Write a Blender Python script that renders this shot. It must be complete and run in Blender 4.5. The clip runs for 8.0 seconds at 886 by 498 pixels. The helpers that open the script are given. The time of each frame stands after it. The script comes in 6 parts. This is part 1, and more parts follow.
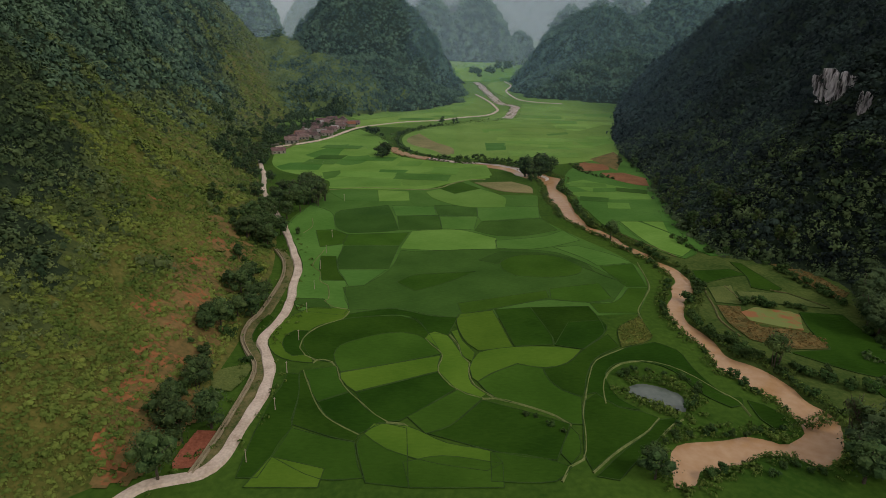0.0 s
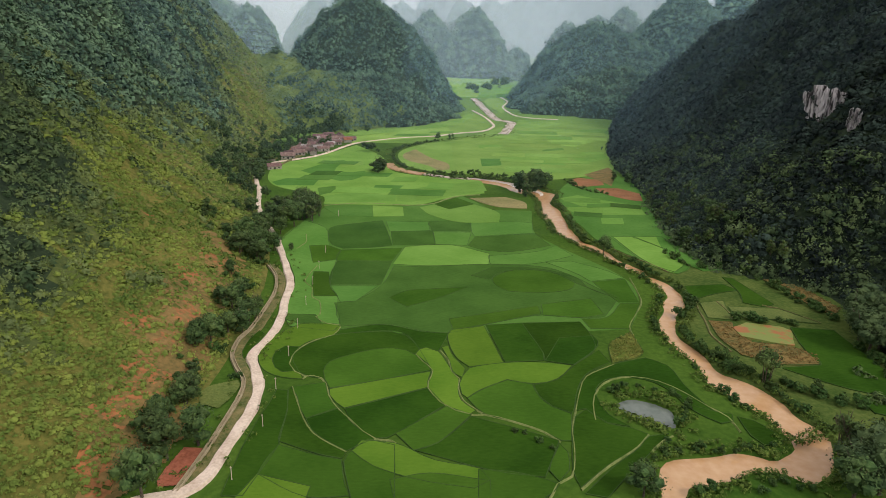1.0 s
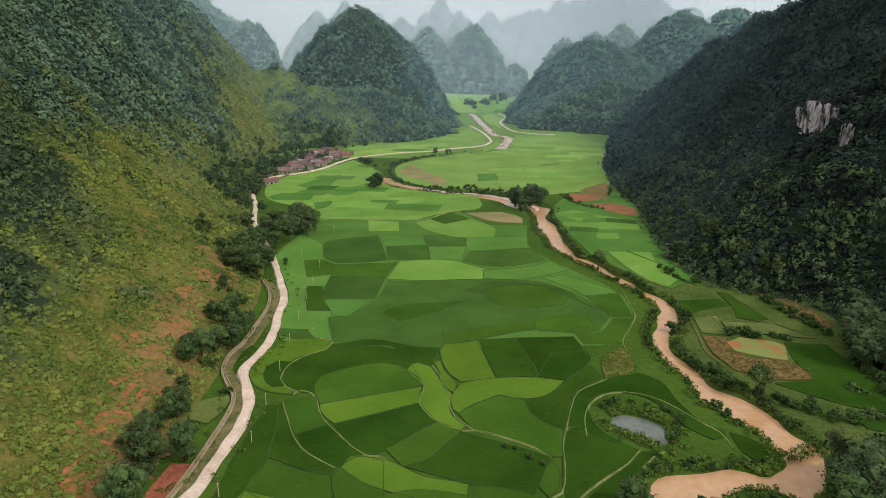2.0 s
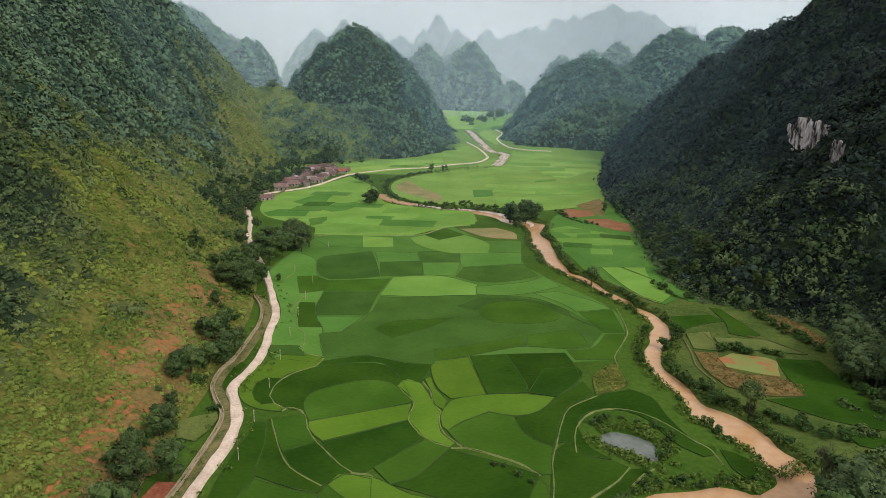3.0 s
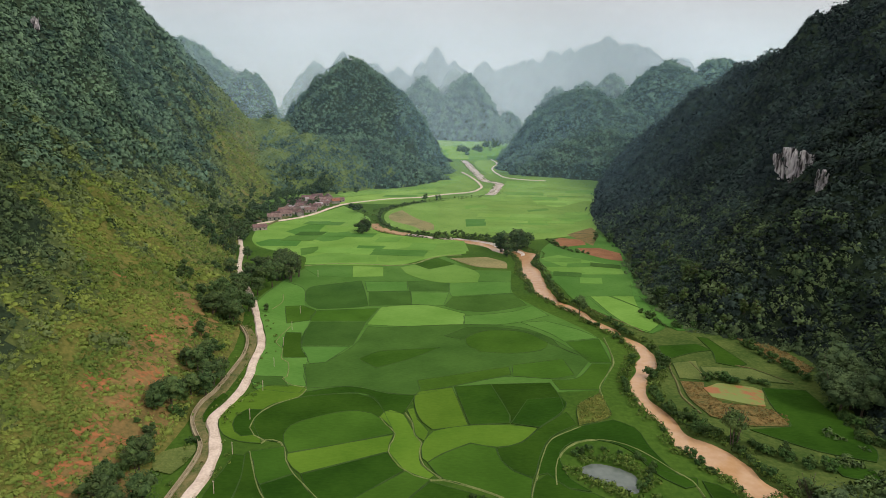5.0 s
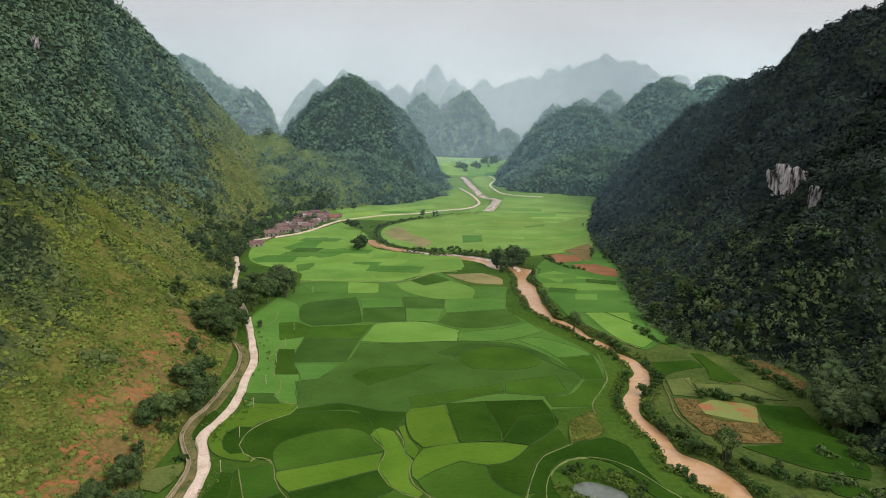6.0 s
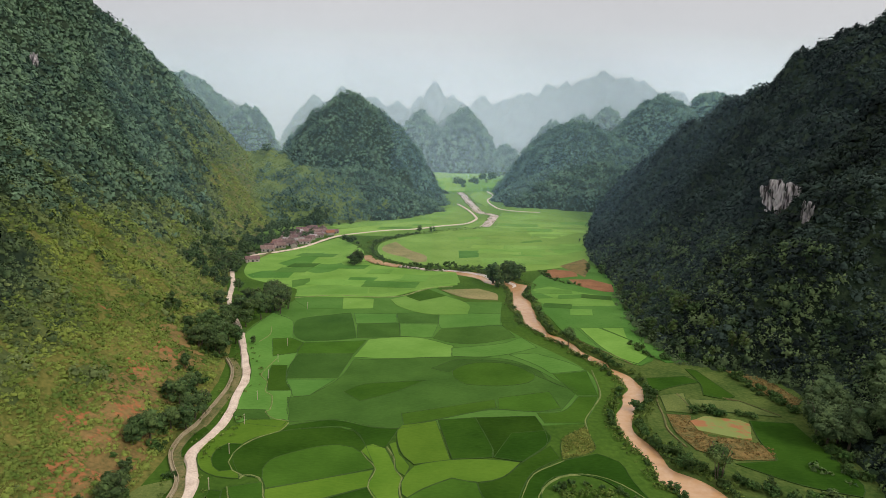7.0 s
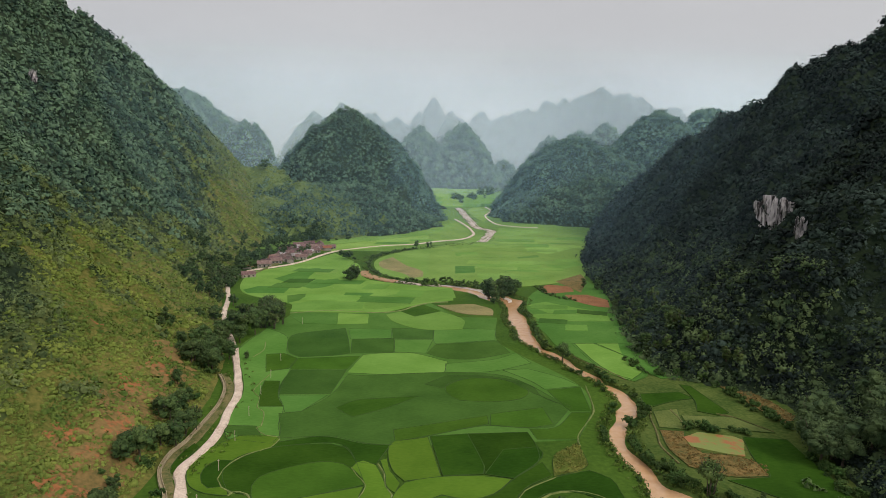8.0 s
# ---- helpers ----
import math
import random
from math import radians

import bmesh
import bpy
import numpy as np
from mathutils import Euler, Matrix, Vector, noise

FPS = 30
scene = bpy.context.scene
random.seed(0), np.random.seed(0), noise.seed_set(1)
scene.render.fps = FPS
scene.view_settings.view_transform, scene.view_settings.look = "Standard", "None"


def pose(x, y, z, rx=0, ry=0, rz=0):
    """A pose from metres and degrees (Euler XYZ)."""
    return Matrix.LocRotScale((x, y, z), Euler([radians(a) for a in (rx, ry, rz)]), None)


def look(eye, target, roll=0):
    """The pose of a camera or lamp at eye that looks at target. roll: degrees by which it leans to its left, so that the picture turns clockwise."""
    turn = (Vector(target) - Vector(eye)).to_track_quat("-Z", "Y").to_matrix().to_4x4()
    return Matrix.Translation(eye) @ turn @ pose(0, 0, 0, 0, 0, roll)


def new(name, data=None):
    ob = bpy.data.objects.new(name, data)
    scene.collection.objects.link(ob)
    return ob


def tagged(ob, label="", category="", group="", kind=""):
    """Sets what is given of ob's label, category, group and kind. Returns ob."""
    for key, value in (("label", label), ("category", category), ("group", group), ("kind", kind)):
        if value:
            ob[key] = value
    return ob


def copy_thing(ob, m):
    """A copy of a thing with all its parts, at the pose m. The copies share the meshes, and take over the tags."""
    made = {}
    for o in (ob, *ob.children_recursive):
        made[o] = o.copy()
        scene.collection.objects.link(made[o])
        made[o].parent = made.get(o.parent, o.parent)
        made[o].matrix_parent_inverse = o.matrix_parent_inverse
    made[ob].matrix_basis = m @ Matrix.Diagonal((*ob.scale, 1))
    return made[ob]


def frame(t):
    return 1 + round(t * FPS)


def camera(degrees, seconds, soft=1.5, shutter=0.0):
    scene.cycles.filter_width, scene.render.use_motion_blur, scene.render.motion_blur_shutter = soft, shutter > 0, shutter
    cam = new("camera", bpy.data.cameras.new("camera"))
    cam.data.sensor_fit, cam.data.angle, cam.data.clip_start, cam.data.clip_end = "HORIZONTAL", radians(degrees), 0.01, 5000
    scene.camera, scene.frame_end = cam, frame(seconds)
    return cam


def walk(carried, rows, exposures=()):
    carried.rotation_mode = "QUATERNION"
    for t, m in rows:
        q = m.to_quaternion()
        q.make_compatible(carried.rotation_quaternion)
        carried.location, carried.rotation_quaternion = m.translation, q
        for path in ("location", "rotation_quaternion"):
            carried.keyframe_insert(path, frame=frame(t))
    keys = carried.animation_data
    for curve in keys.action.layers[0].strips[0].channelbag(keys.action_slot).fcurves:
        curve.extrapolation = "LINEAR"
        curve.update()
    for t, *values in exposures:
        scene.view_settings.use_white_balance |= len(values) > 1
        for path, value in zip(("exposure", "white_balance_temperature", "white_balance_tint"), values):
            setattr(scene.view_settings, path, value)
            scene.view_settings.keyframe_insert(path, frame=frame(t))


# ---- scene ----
cam = camera(71.0, 8.0, soft=0.6)
PATH = [
    (0, (1.805, 0.45, 79.834), (1.777, 2.337, 79.172), 1.3),
    (0.5, (2.76, 0.275, 80.112), (2.733, 2.169, 79.47), 1.3),
    (1, (4.04, 0.293, 80.133), (4.015, 2.195, 79.517), 1.3),
    (1.5, (5.064, 0.255, 80.136), (5.039, 2.164, 79.542), 1.3),
    (3, (8.391, 0.142, 80.35), (8.369, 2.073, 79.828), 1.3),
    (3.5, (9.615, -0.035, 80.248), (9.592, 1.901, 79.749), 1.2),
    (4, (10.812, -0.066, 80.577), (10.789, 1.877, 80.101), 1.2),
    (4.5, (11.829, -0.216, 80.682), (11.808, 1.732, 80.227), 1.2),
    (6, (15.439, -0.543, 81.033), (15.417, 1.421, 80.652), 1.1),
    (6.5, (16.443, -0.627, 81.037), (16.422, 1.341, 80.679), 1.1),
    (7, (17.679, -0.731, 81.131), (17.658, 1.241, 80.799), 1.1),
    (7.5, (18.633, -0.857, 81.24), (18.613, 1.118, 80.929), 1.1),
    (8, (19.901, -1.052, 81.201), (19.881, 0.927, 80.918), 1.1),
]
walk(cam, [(t, look(eye, target, roll)) for t, eye, target, roll in PATH],
     [(0, -0.9), (0.1, -0.75), (0.2, -0.58), (0.3, -0.36), (0.4, -0.1), (0.6, -0.05), (0.8, 0), (5.0, 0), (6.5, 0.06), (7.0, 0.04), (7.5, 0.02), (8, -0.12)])

# ---- world and sun ----
SUN_EL, SUN_AZ = radians(40), radians(122)  # azimuth clockwise from +y
world = bpy.data.worlds.new("overcast_sky")
scene.world = world
world.use_nodes = True
wn, wl = world.node_tree.nodes, world.node_tree.links
wn.clear()
w_out = wn.new("ShaderNodeOutputWorld")
w_bg = wn.new("ShaderNodeBackground")
w_sky = wn.new("ShaderNodeTexSky")
w_sky.sky_type, w_sky.sun_disc = "NISHITA", False
w_sky.sun_elevation, w_sky.sun_rotation, w_sky.dust_density = SUN_EL, SUN_AZ, 4.0
w_co = wn.new("ShaderNodeTexCoord")
w_map = wn.new("ShaderNodeMapping")
w_map.inputs["Scale"].default_value = (1.0, 1.0, 3.0)
w_noise = wn.new("ShaderNodeTexNoise")
w_noise.inputs["Scale"].default_value, w_noise.inputs["Detail"].default_value = 1.6, 5.0
w_ramp = wn.new("ShaderNodeValToRGB")
w_ramp.color_ramp.elements[0].position, w_ramp.color_ramp.elements[0].color = 0.3, (5.78, 5.72, 5.88, 1)
w_ramp.color_ramp.elements[1].position, w_ramp.color_ramp.elements[1].color = 0.72, (6.65, 6.6, 6.7, 1)
w_mix = wn.new("ShaderNodeMixRGB")
w_mix.inputs[0].default_value = 0.9
wl.new(w_co.outputs["Generated"], w_map.inputs["Vector"])
wl.new(w_map.outputs[0], w_noise.inputs["Vector"])
wl.new(w_noise.outputs[0], w_ramp.inputs[0])
wl.new(w_sky.outputs[0], w_mix.inputs[1])
wl.new(w_ramp.outputs[0], w_mix.inputs[2])
# the overcast is brighter overhead than towards the horizon
w_sep, w_up, w_bright = wn.new("ShaderNodeSeparateXYZ"), wn.new("ShaderNodeMapRange"), wn.new("ShaderNodeVectorMath")
w_up.interpolation_type, w_bright.operation = "SMOOTHSTEP", "SCALE"
w_up.inputs["From Min"].default_value, w_up.inputs["From Max"].default_value = 0.2, 0.95
w_up.inputs["To Min"].default_value, w_up.inputs["To Max"].default_value = 1.0, 1.7
wl.new(w_co.outputs["Generated"], w_sep.inputs[0])
wl.new(w_sep.outputs["Z"], w_up.inputs[0])
wl.new(w_mix.outputs[0], w_bright.inputs[0])
wl.new(w_up.outputs[0], w_bright.inputs["Scale"])
wl.new(w_bright.outputs[0], w_bg.inputs[0])
w_bg.inputs[1].default_value = 0.1
wl.new(w_bg.outputs[0], w_out.inputs[0])
sun = new("sun", bpy.data.lights.new("sun", "SUN"))
sun.data.energy, sun.data.angle, sun.data.color = 1.7, radians(10), (1.0, 0.95, 0.86)
sun.matrix_world = look((300 * math.sin(SUN_AZ), 300 * math.cos(SUN_AZ), 300 * math.tan(SUN_EL)), (0, 0, 0))


HAZE_SHEETS = [(270, 0.010), (430, 0.024), (600, 0.038), (790, 0.065), (1230, 0.175), (1780, 0.24), (2250, 0.21), (2800, 0.21)]  # depth, share of the view that each veil takes


# ---- materials ----
def material(name, dark, light, scale=0.3, fine=6.0, rough=0.9, bump=0.4, contrast=(0.35, 0.65), islands=0.0, objects=0.0, spec=0.2, metal=0.0, stretch=1.0, rows=False):
    """A worn surface: two colours mixed by noise at two scales, with bump; islands or objects: how much pieces differ."""
    m = bpy.data.materials.new(name)
    m.use_nodes = True
    n, l = m.node_tree.nodes, m.node_tree.links
    b = n["Principled BSDF"]
    b.inputs["Roughness"].default_value, b.inputs["Metallic"].default_value = rough, metal
    b.inputs["Specular IOR Level"].default_value = spec
    co = n.new("ShaderNodeTexCoord")
    big, small = n.new("ShaderNodeTexNoise"), n.new("ShaderNodeTexNoise")
    for tex, s, d in ((big, scale, 4.0), (small, fine, 3.0)):
        tex.inputs["Scale"].default_value, tex.inputs["Detail"].default_value = s, d
        if stretch != 1.0:
            long = n.new("ShaderNodeMapping")
            long.inputs["Scale"].default_value = (1, 1, stretch)
            l.new(co.outputs["Object"], long.inputs["Vector"])
        l.new((co if stretch == 1.0 else long).outputs["Object" if stretch == 1.0 else 0], tex.inputs["Vector"])
    if rows:  # planting rows, turned another way in each field
        info, turn, angle, lines = n.new("ShaderNodeObjectInfo"), n.new("ShaderNodeMath"), n.new("ShaderNodeCombineXYZ"), n.new("ShaderNodeMapping")
        turn.operation, turn.inputs[1].default_value = "MULTIPLY", 6.3
        lines.inputs["Scale"].default_value = (0.5, 1.25, 1.0)
        l.new(info.outputs["Random"], turn.inputs[0])
        l.new(turn.outputs[0], angle.inputs[2])
        l.new(angle.outputs[0], lines.inputs["Rotation"])
        l.new(co.outputs["Object"], lines.inputs["Vector"])
        l.new(lines.outputs[0], small.inputs["Vector"])
    add = n.new("ShaderNodeMath")
    add.operation = "MULTIPLY_ADD"
    add.inputs[1].default_value = 0.3 if rows else 0.45
    l.new(small.outputs[0], add.inputs[0])
    half = n.new("ShaderNodeMath")
    half.operation = "MULTIPLY"
    half.inputs[1].default_value = 0.7 if rows else 0.55
    l.new(big.outputs[0], half.inputs[0])
    l.new(half.outputs[0], add.inputs[2])
    ramp = n.new("ShaderNodeValToRGB")
    ramp.color_ramp.elements[0].position, ramp.color_ramp.elements[1].position = contrast
    ramp.color_ramp.elements[0].color, ramp.color_ramp.elements[1].color = (*dark, 1), (*light, 1)
    l.new(add.outputs[0], ramp.inputs[0])
    colour = ramp.outputs[0]
    for amount, node, out in ((islands, "ShaderNodeNewGeometry", "Random Per Island"), (objects, "ShaderNodeObjectInfo", "Random")):
        if amount:
            src, hsv = n.new(node), n.new("ShaderNodeHueSaturation")
            mr = n.new("ShaderNodeMapRange")
            mr.inputs["To Min"].default_value, mr.inputs["To Max"].default_value = 1 - amount, 1 + amount
            l.new(src.outputs[out], mr.inputs[0])
            l.new(mr.outputs[0], hsv.inputs["Value"])
            mh = n.new("ShaderNodeMapRange")
            mh.inputs["To Min"].default_value, mh.inputs["To Max"].default_value = 0.5 - amount * 0.06, 0.5 + amount * 0.05
            wrap = n.new("ShaderNodeMath")
            wrap.operation = "PINGPONG"
            wrap.inputs[1].default_value = 0.37
            l.new(src.outputs[out], wrap.inputs[0])
            mh.inputs["From Max"].default_value = 0.37
            l.new(wrap.outputs[0], mh.inputs[0])
            l.new(mh.outputs[0], hsv.inputs["Hue"])
            l.new(colour, hsv.inputs["Color"])
            colour = hsv.outputs[0]
    l.new(colour, b.inputs["Base Color"])
    if bump:
        bp = n.new("ShaderNodeBump")
        bp.inputs["Strength"].default_value, bp.inputs["Distance"].default_value = bump * (0.7 if rows else 1.0), 0.4
        l.new(small.outputs[0], bp.inputs["Height"])
        l.new(bp.outputs[0], b.inputs["Normal"])
    return m


RICE = {
    "D": material("dark_green_rice", (0.0174, 0.050, 0.005), (0.0360, 0.087, 0.009), 0.06, 1.3, 1.0, 0.8, objects=0.16, spec=0.03, rows=True),
    "N": material("deep_green_rice", (0.0360, 0.088, 0.015), (0.0610, 0.130, 0.024), 0.06, 1.3, 1.0, 0.8, objects=0.14, spec=0.03, rows=True),
    "M": material("mid_green_rice", (0.0349, 0.086, 0.009), (0.0589, 0.128, 0.015), 0.06, 1.3, 1.0, 0.8, objects=0.14, spec=0.03, rows=True),
    "G": material("fresh_green_rice", (0.0719, 0.148, 0.014), (0.1134, 0.200, 0.022), 0.06, 1.3, 1.0, 0.8, objects=0.12, spec=0.03, rows=True),
    # a touch of haze blue is mixed into this green
    "L": material("light_green_rice", (0.068, 0.165, 0.027), (0.105, 0.222, 0.043), 0.05, 1.0, 1.0, 0.8, objects=0.14, spec=0.03, rows=True),
    "Y": material("yellow_green_rice", (0.116, 0.240, 0.038), (0.172, 0.315, 0.063), 0.05, 1.0, 1.0, 0.8, objects=0.12, spec=0.03, rows=True),
    # far rice: the paleness of haze is put into its colour
    "P": material("hazy_far_rice", (0.150, 0.270, 0.048), (0.226, 0.364, 0.080), 0.03, 0.8, 1.0, 0.8, objects=0.16, spec=0.03, rows=True),
    "S": material("yellowing_crop", (0.065, 0.115, 0.018), (0.20, 0.215, 0.05), 0.15, 0.9, 1.0, 0.9, spec=0.03, rows=True),
    "O": material("olive_crop", (0.07, 0.105, 0.02), (0.15, 0.175, 0.045), 0.1, 2.0, 0.9, 0.6, objects=0.1),
    "B": material("pale_dry_grass", (0.150, 0.155, 0.050), (0.320, 0.255, 0.110), 0.06, 0.8, 0.95, 0.8),
    "T": material("tan_stubble", (0.075, 0.080, 0.022), (0.25, 0.155, 0.052), 0.22, 1.3, 0.95, 0.8),
    "R": material("red_ploughed_soil", (0.20, 0.085, 0.036), (0.31, 0.138, 0.062), 0.1, 1.4, 0.95, 0.8),
}
MEADOW = material("meadow_grass", (0.034, 0.080, 0.011), (0.078, 0.138, 0.020), 0.035, 0.7, 1.0, 0.6, spec=0.03)
# lighter meadow copy for far ground, haze mixed into its colour
HAZY_MEADOW = material("hazy_upstream_grass", (0.096, 0.178, 0.032), (0.168, 0.276, 0.056), 0.02, 0.5, 1.0, 0.6, spec=0.03)
# grass darkened so that the ridges draw shadow lines between fields
BUND = material("shaded_bund_grass", (0.022, 0.052, 0.010), (0.060, 0.112, 0.022), 0.15, 2.0)
SLOPE = material("slope_grass", (0.064, 0.084, 0.014), (0.186, 0.164, 0.040), 0.06, 0.8, 0.95, 1.0, contrast=(0.38, 0.62))
# floor colour darkened to give the shade in gaps between crowns
SHADED_FLOOR = material("shaded_forest_floor", (0.008, 0.018, 0.009), (0.034, 0.052, 0.022), 0.06, 0.7, 0.95, 1.0)
THICKET_FLOOR = material("thicket_floor", (0.036, 0.058, 0.016), (0.110, 0.130, 0.036), 0.06, 0.8, 0.95, 1.0)
LEAF = {
    # darker, bluer copy of the canopy; the right-hand hill's shade is in its colour
    "deep": material("shaded_hill_canopy", (0.004, 0.010, 0.0085), (0.047, 0.075, 0.056), 0.05, 0.28, 0.85, 0.15, islands=0.16, contrast=(0.44, 0.63)),
    # some blue of the distant air is mixed into this leaf green
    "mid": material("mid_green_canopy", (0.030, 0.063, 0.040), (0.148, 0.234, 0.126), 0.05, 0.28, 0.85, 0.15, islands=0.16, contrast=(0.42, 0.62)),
    "thicket": material("thicket_leaves", (0.030, 0.056, 0.018), (0.172, 0.216, 0.074), 0.05, 0.3, 0.85, 0.15, islands=0.1, contrast=(0.40, 0.60)),
    "shrub": material("shrub_leaves", (0.072, 0.121, 0.021), (0.224, 0.270, 0.053), 0.045, 0.35, 0.9, 0.15, islands=0.12, contrast=(0.38, 0.62)),
    "edge": material("forest_edge_leaves", (0.026, 0.052, 0.021), (0.116, 0.164, 0.062), 0.08, 0.3, 0.85, 0.15, islands=0.12, contrast=(0.40, 0.60)),
    "tree": material("tree_leaves", (0.018, 0.044, 0.013), (0.098, 0.152, 0.045), 0.25, 1.0, 0.8, 0.3, islands=0.25, objects=0.2),
}
SADDLE = material("saddle_grass", (0.070, 0.115, 0.028), (0.190, 0.240, 0.066), 0.04, 0.5, 0.95, 0.8)
BARK = material("bark", (0.06, 0.045, 0.03), (0.16, 0.13, 0.10), 1.0, 8.0)
CONCRETE = material("pale_concrete", (0.50, 0.37, 0.28), (0.74, 0.60, 0.49), 0.25, 1.6, 0.9, 0.3, contrast=(0.36, 0.60))
CANAL_WALL = material("stained_concrete", (0.28, 0.22, 0.13), (0.46, 0.38, 0.25), 0.3, 3.0)
VERGE = material("dry_verge", (0.060, 0.090, 0.022), (0.22, 0.175, 0.075), 0.25, 1.6, 0.95, 0.7)
ROUGH = material("rough_riverside_grass", (0.036, 0.074, 0.015), (0.112, 0.142, 0.036), 0.09, 0.8, 1.0, 0.8, spec=0.03)
DIRT = material("trodden_earth", (0.10, 0.145, 0.033), (0.26, 0.28, 0.10), 0.3, 2.0)
RED_EARTH = material("red_earth", (0.21, 0.100, 0.040), (0.40, 0.155, 0.062), 0.25, 0.9, 0.95, 0.8)
ROCK = material("limestone", (0.045, 0.040, 0.040), (0.60, 0.55, 0.56), 0.5, 1.2, 0.95, 0.9, contrast=(0.43, 0.55), stretch=0.14)
MUD_WATER = material("muddy_water", (0.46, 0.240, 0.100), (0.58, 0.36, 0.195), 0.022, 0.5, 0.2, 0.03, spec=0.45)
GRAVEL = material("pale_river_gravel", (0.38, 0.27, 0.20), (0.68, 0.58, 0.51), 0.15, 1.0)
FOAM = material("broken_pale_water", (0.50, 0.38, 0.29), (0.80, 0.73, 0.67), 0.25, 1.2, 0.4, 0.4)
POND_WATER = material("pond_water", (0.10, 0.125, 0.10), (0.16, 0.18, 0.15), 0.08, 0.7, 0.12, 0.03, spec=0.6)
ALGAE_WATER = material("algae_water", (0.20, 0.24, 0.06), (0.34, 0.13, 0.05), 0.11, 0.5, 0.5, 0.1, contrast=(0.50, 0.60))
TILE = material("weathered_roof_tile", (0.080, 0.048, 0.042), (0.26, 0.165, 0.145), 0.4, 3.0, 0.9, 0.6, objects=0.4)
TILE_PALE = material("pale_sheet_roof", (0.26, 0.22, 0.21), (0.46, 0.41, 0.39), 0.4, 5.0, 0.9, 0.6, objects=0.25)
TILE_RED = material("red_roof_tile", (0.25, 0.085, 0.05), (0.36, 0.15, 0.09), 0.4, 5.0, 0.9, 0.6, objects=0.25)
PLASTER = material("stained_plaster", (0.26, 0.21, 0.17), (0.52, 0.46, 0.40), 0.5, 4.0, objects=0.25)
OPENING = material("dark_opening", (0.02, 0.02, 0.02), (0.04, 0.035, 0.03), 1.0, 6.0, 0.6)


# ---- mesh helpers ----
from mathutils.geometry import tessellate_polygon


def smooth_line(points, step=3.0, closed=False):
    """A curve through the points, at about even steps; sharp turns stay corners."""
    p = [Vector((q[0], q[1], 0)) for q in points]
    n = len(p)
    tangent = []
    for i in range(n):
        a, b, c = p[i - 1 if (closed or i) else 0], p[i], p[(i + 1) % n if (closed or i + 1 < n) else i]
        u, v = b - a, c - b
        corner = u.length < 1e-6 or v.length < 1e-6 or (closed and u.angle(v) > radians(48))
        tangent.append(None if corner else (c - a).normalized())
    out = []
    for i in range(n if closed else n - 1):
        a, b = p[i], p[(i + 1) % n]
        d = b - a
        ta = (tangent[i] or d.normalized()) * d.length
        tb = (tangent[(i + 1) % n] or d.normalized()) * d.length
        count = max(1, int(d.length / step))
        for k in range(count):
            s = k / count
            v = a * (2 * s ** 3 - 3 * s * s + 1) + ta * (s ** 3 - 2 * s * s + s) + b * (3 * s * s - 2 * s ** 3) + tb * (s ** 3 - s * s)
            out.append((v.x, v.y))
    if not closed:
        out.append((p[-1].x, p[-1].y))
    return out


def mesh_object(name, verts, faces, mat, parent=None, smooth=False):
    me = bpy.data.meshes.new(name)
    me.from_pydata([tuple(v) for v in verts], [], faces)
    me.validate()
    me.materials.append(mat)
    if smooth:
        me.polygons.foreach_set("use_smooth", [True] * len(me.polygons))
    ob = new(name, me)
    ob.parent = parent
    return ob


def part(name, bm, mat, parent, label="", smooth=False):
    """Links a bmesh as one mesh object under a thing or a part."""
    me = bpy.data.meshes.new(name)
    bm.to_mesh(me)
    bm.free()
    me.materials.append(mat)
    if smooth:
        me.polygons.foreach_set("use_smooth", [True] * len(me.polygons))
    ob = new(name, me)
    ob.parent = parent
    return tagged(ob, label) if label else ob


def rise(y):
    """The valley floor climbs slowly upstream."""
    return 0.0 if y < 450 else 0.021 * (y - 450) ** 2 / (y - 300)


def rise_many(y):
    d = np.maximum(y - 450, 0)
    return 0.021 * d * d / (d + 150)


def ribbon(name, line, width, height, mat, wobble=0.0, step=2.5, crown=0.0, shift=0.0, skirt=0.35):
    """A strip along a line on the valley floor, with sides that go down to the ground."""
    pts = smooth_line(line, step)
    verts, faces = [], []
    for i, (x, y) in enumerate(pts):
        a, b = pts[max(i - 1, 0)], pts[min(i + 1, len(pts) - 1)]
        d = Vector((b[0] - a[0], b[1] - a[1])).normalized()
        side = Vector((d.y, -d.x))
        w = width * 0.5 * (1 + wobble * noise.noise((x * 0.15, y * 0.15, 3.0)))
        w2 = width * 0.5 * (1 + wobble * noise.noise((x * 0.15, y * 0.15, 9.0)))
        z = rise(y)
        for s, h in ((-w - skirt, -0.1), (-w, height), (0, height + crown), (w2, height), (w2 + skirt, -0.1)):
            s += shift
            verts.append((x + side.x * s, y + side.y * s, z + h))
        if i:
            o = 5 * (i - 1)
            faces += [(o + k, o + k + 1, o + k + 6, o + k + 5) for k in range(4)]
    return mesh_object(name, verts, faces, mat)


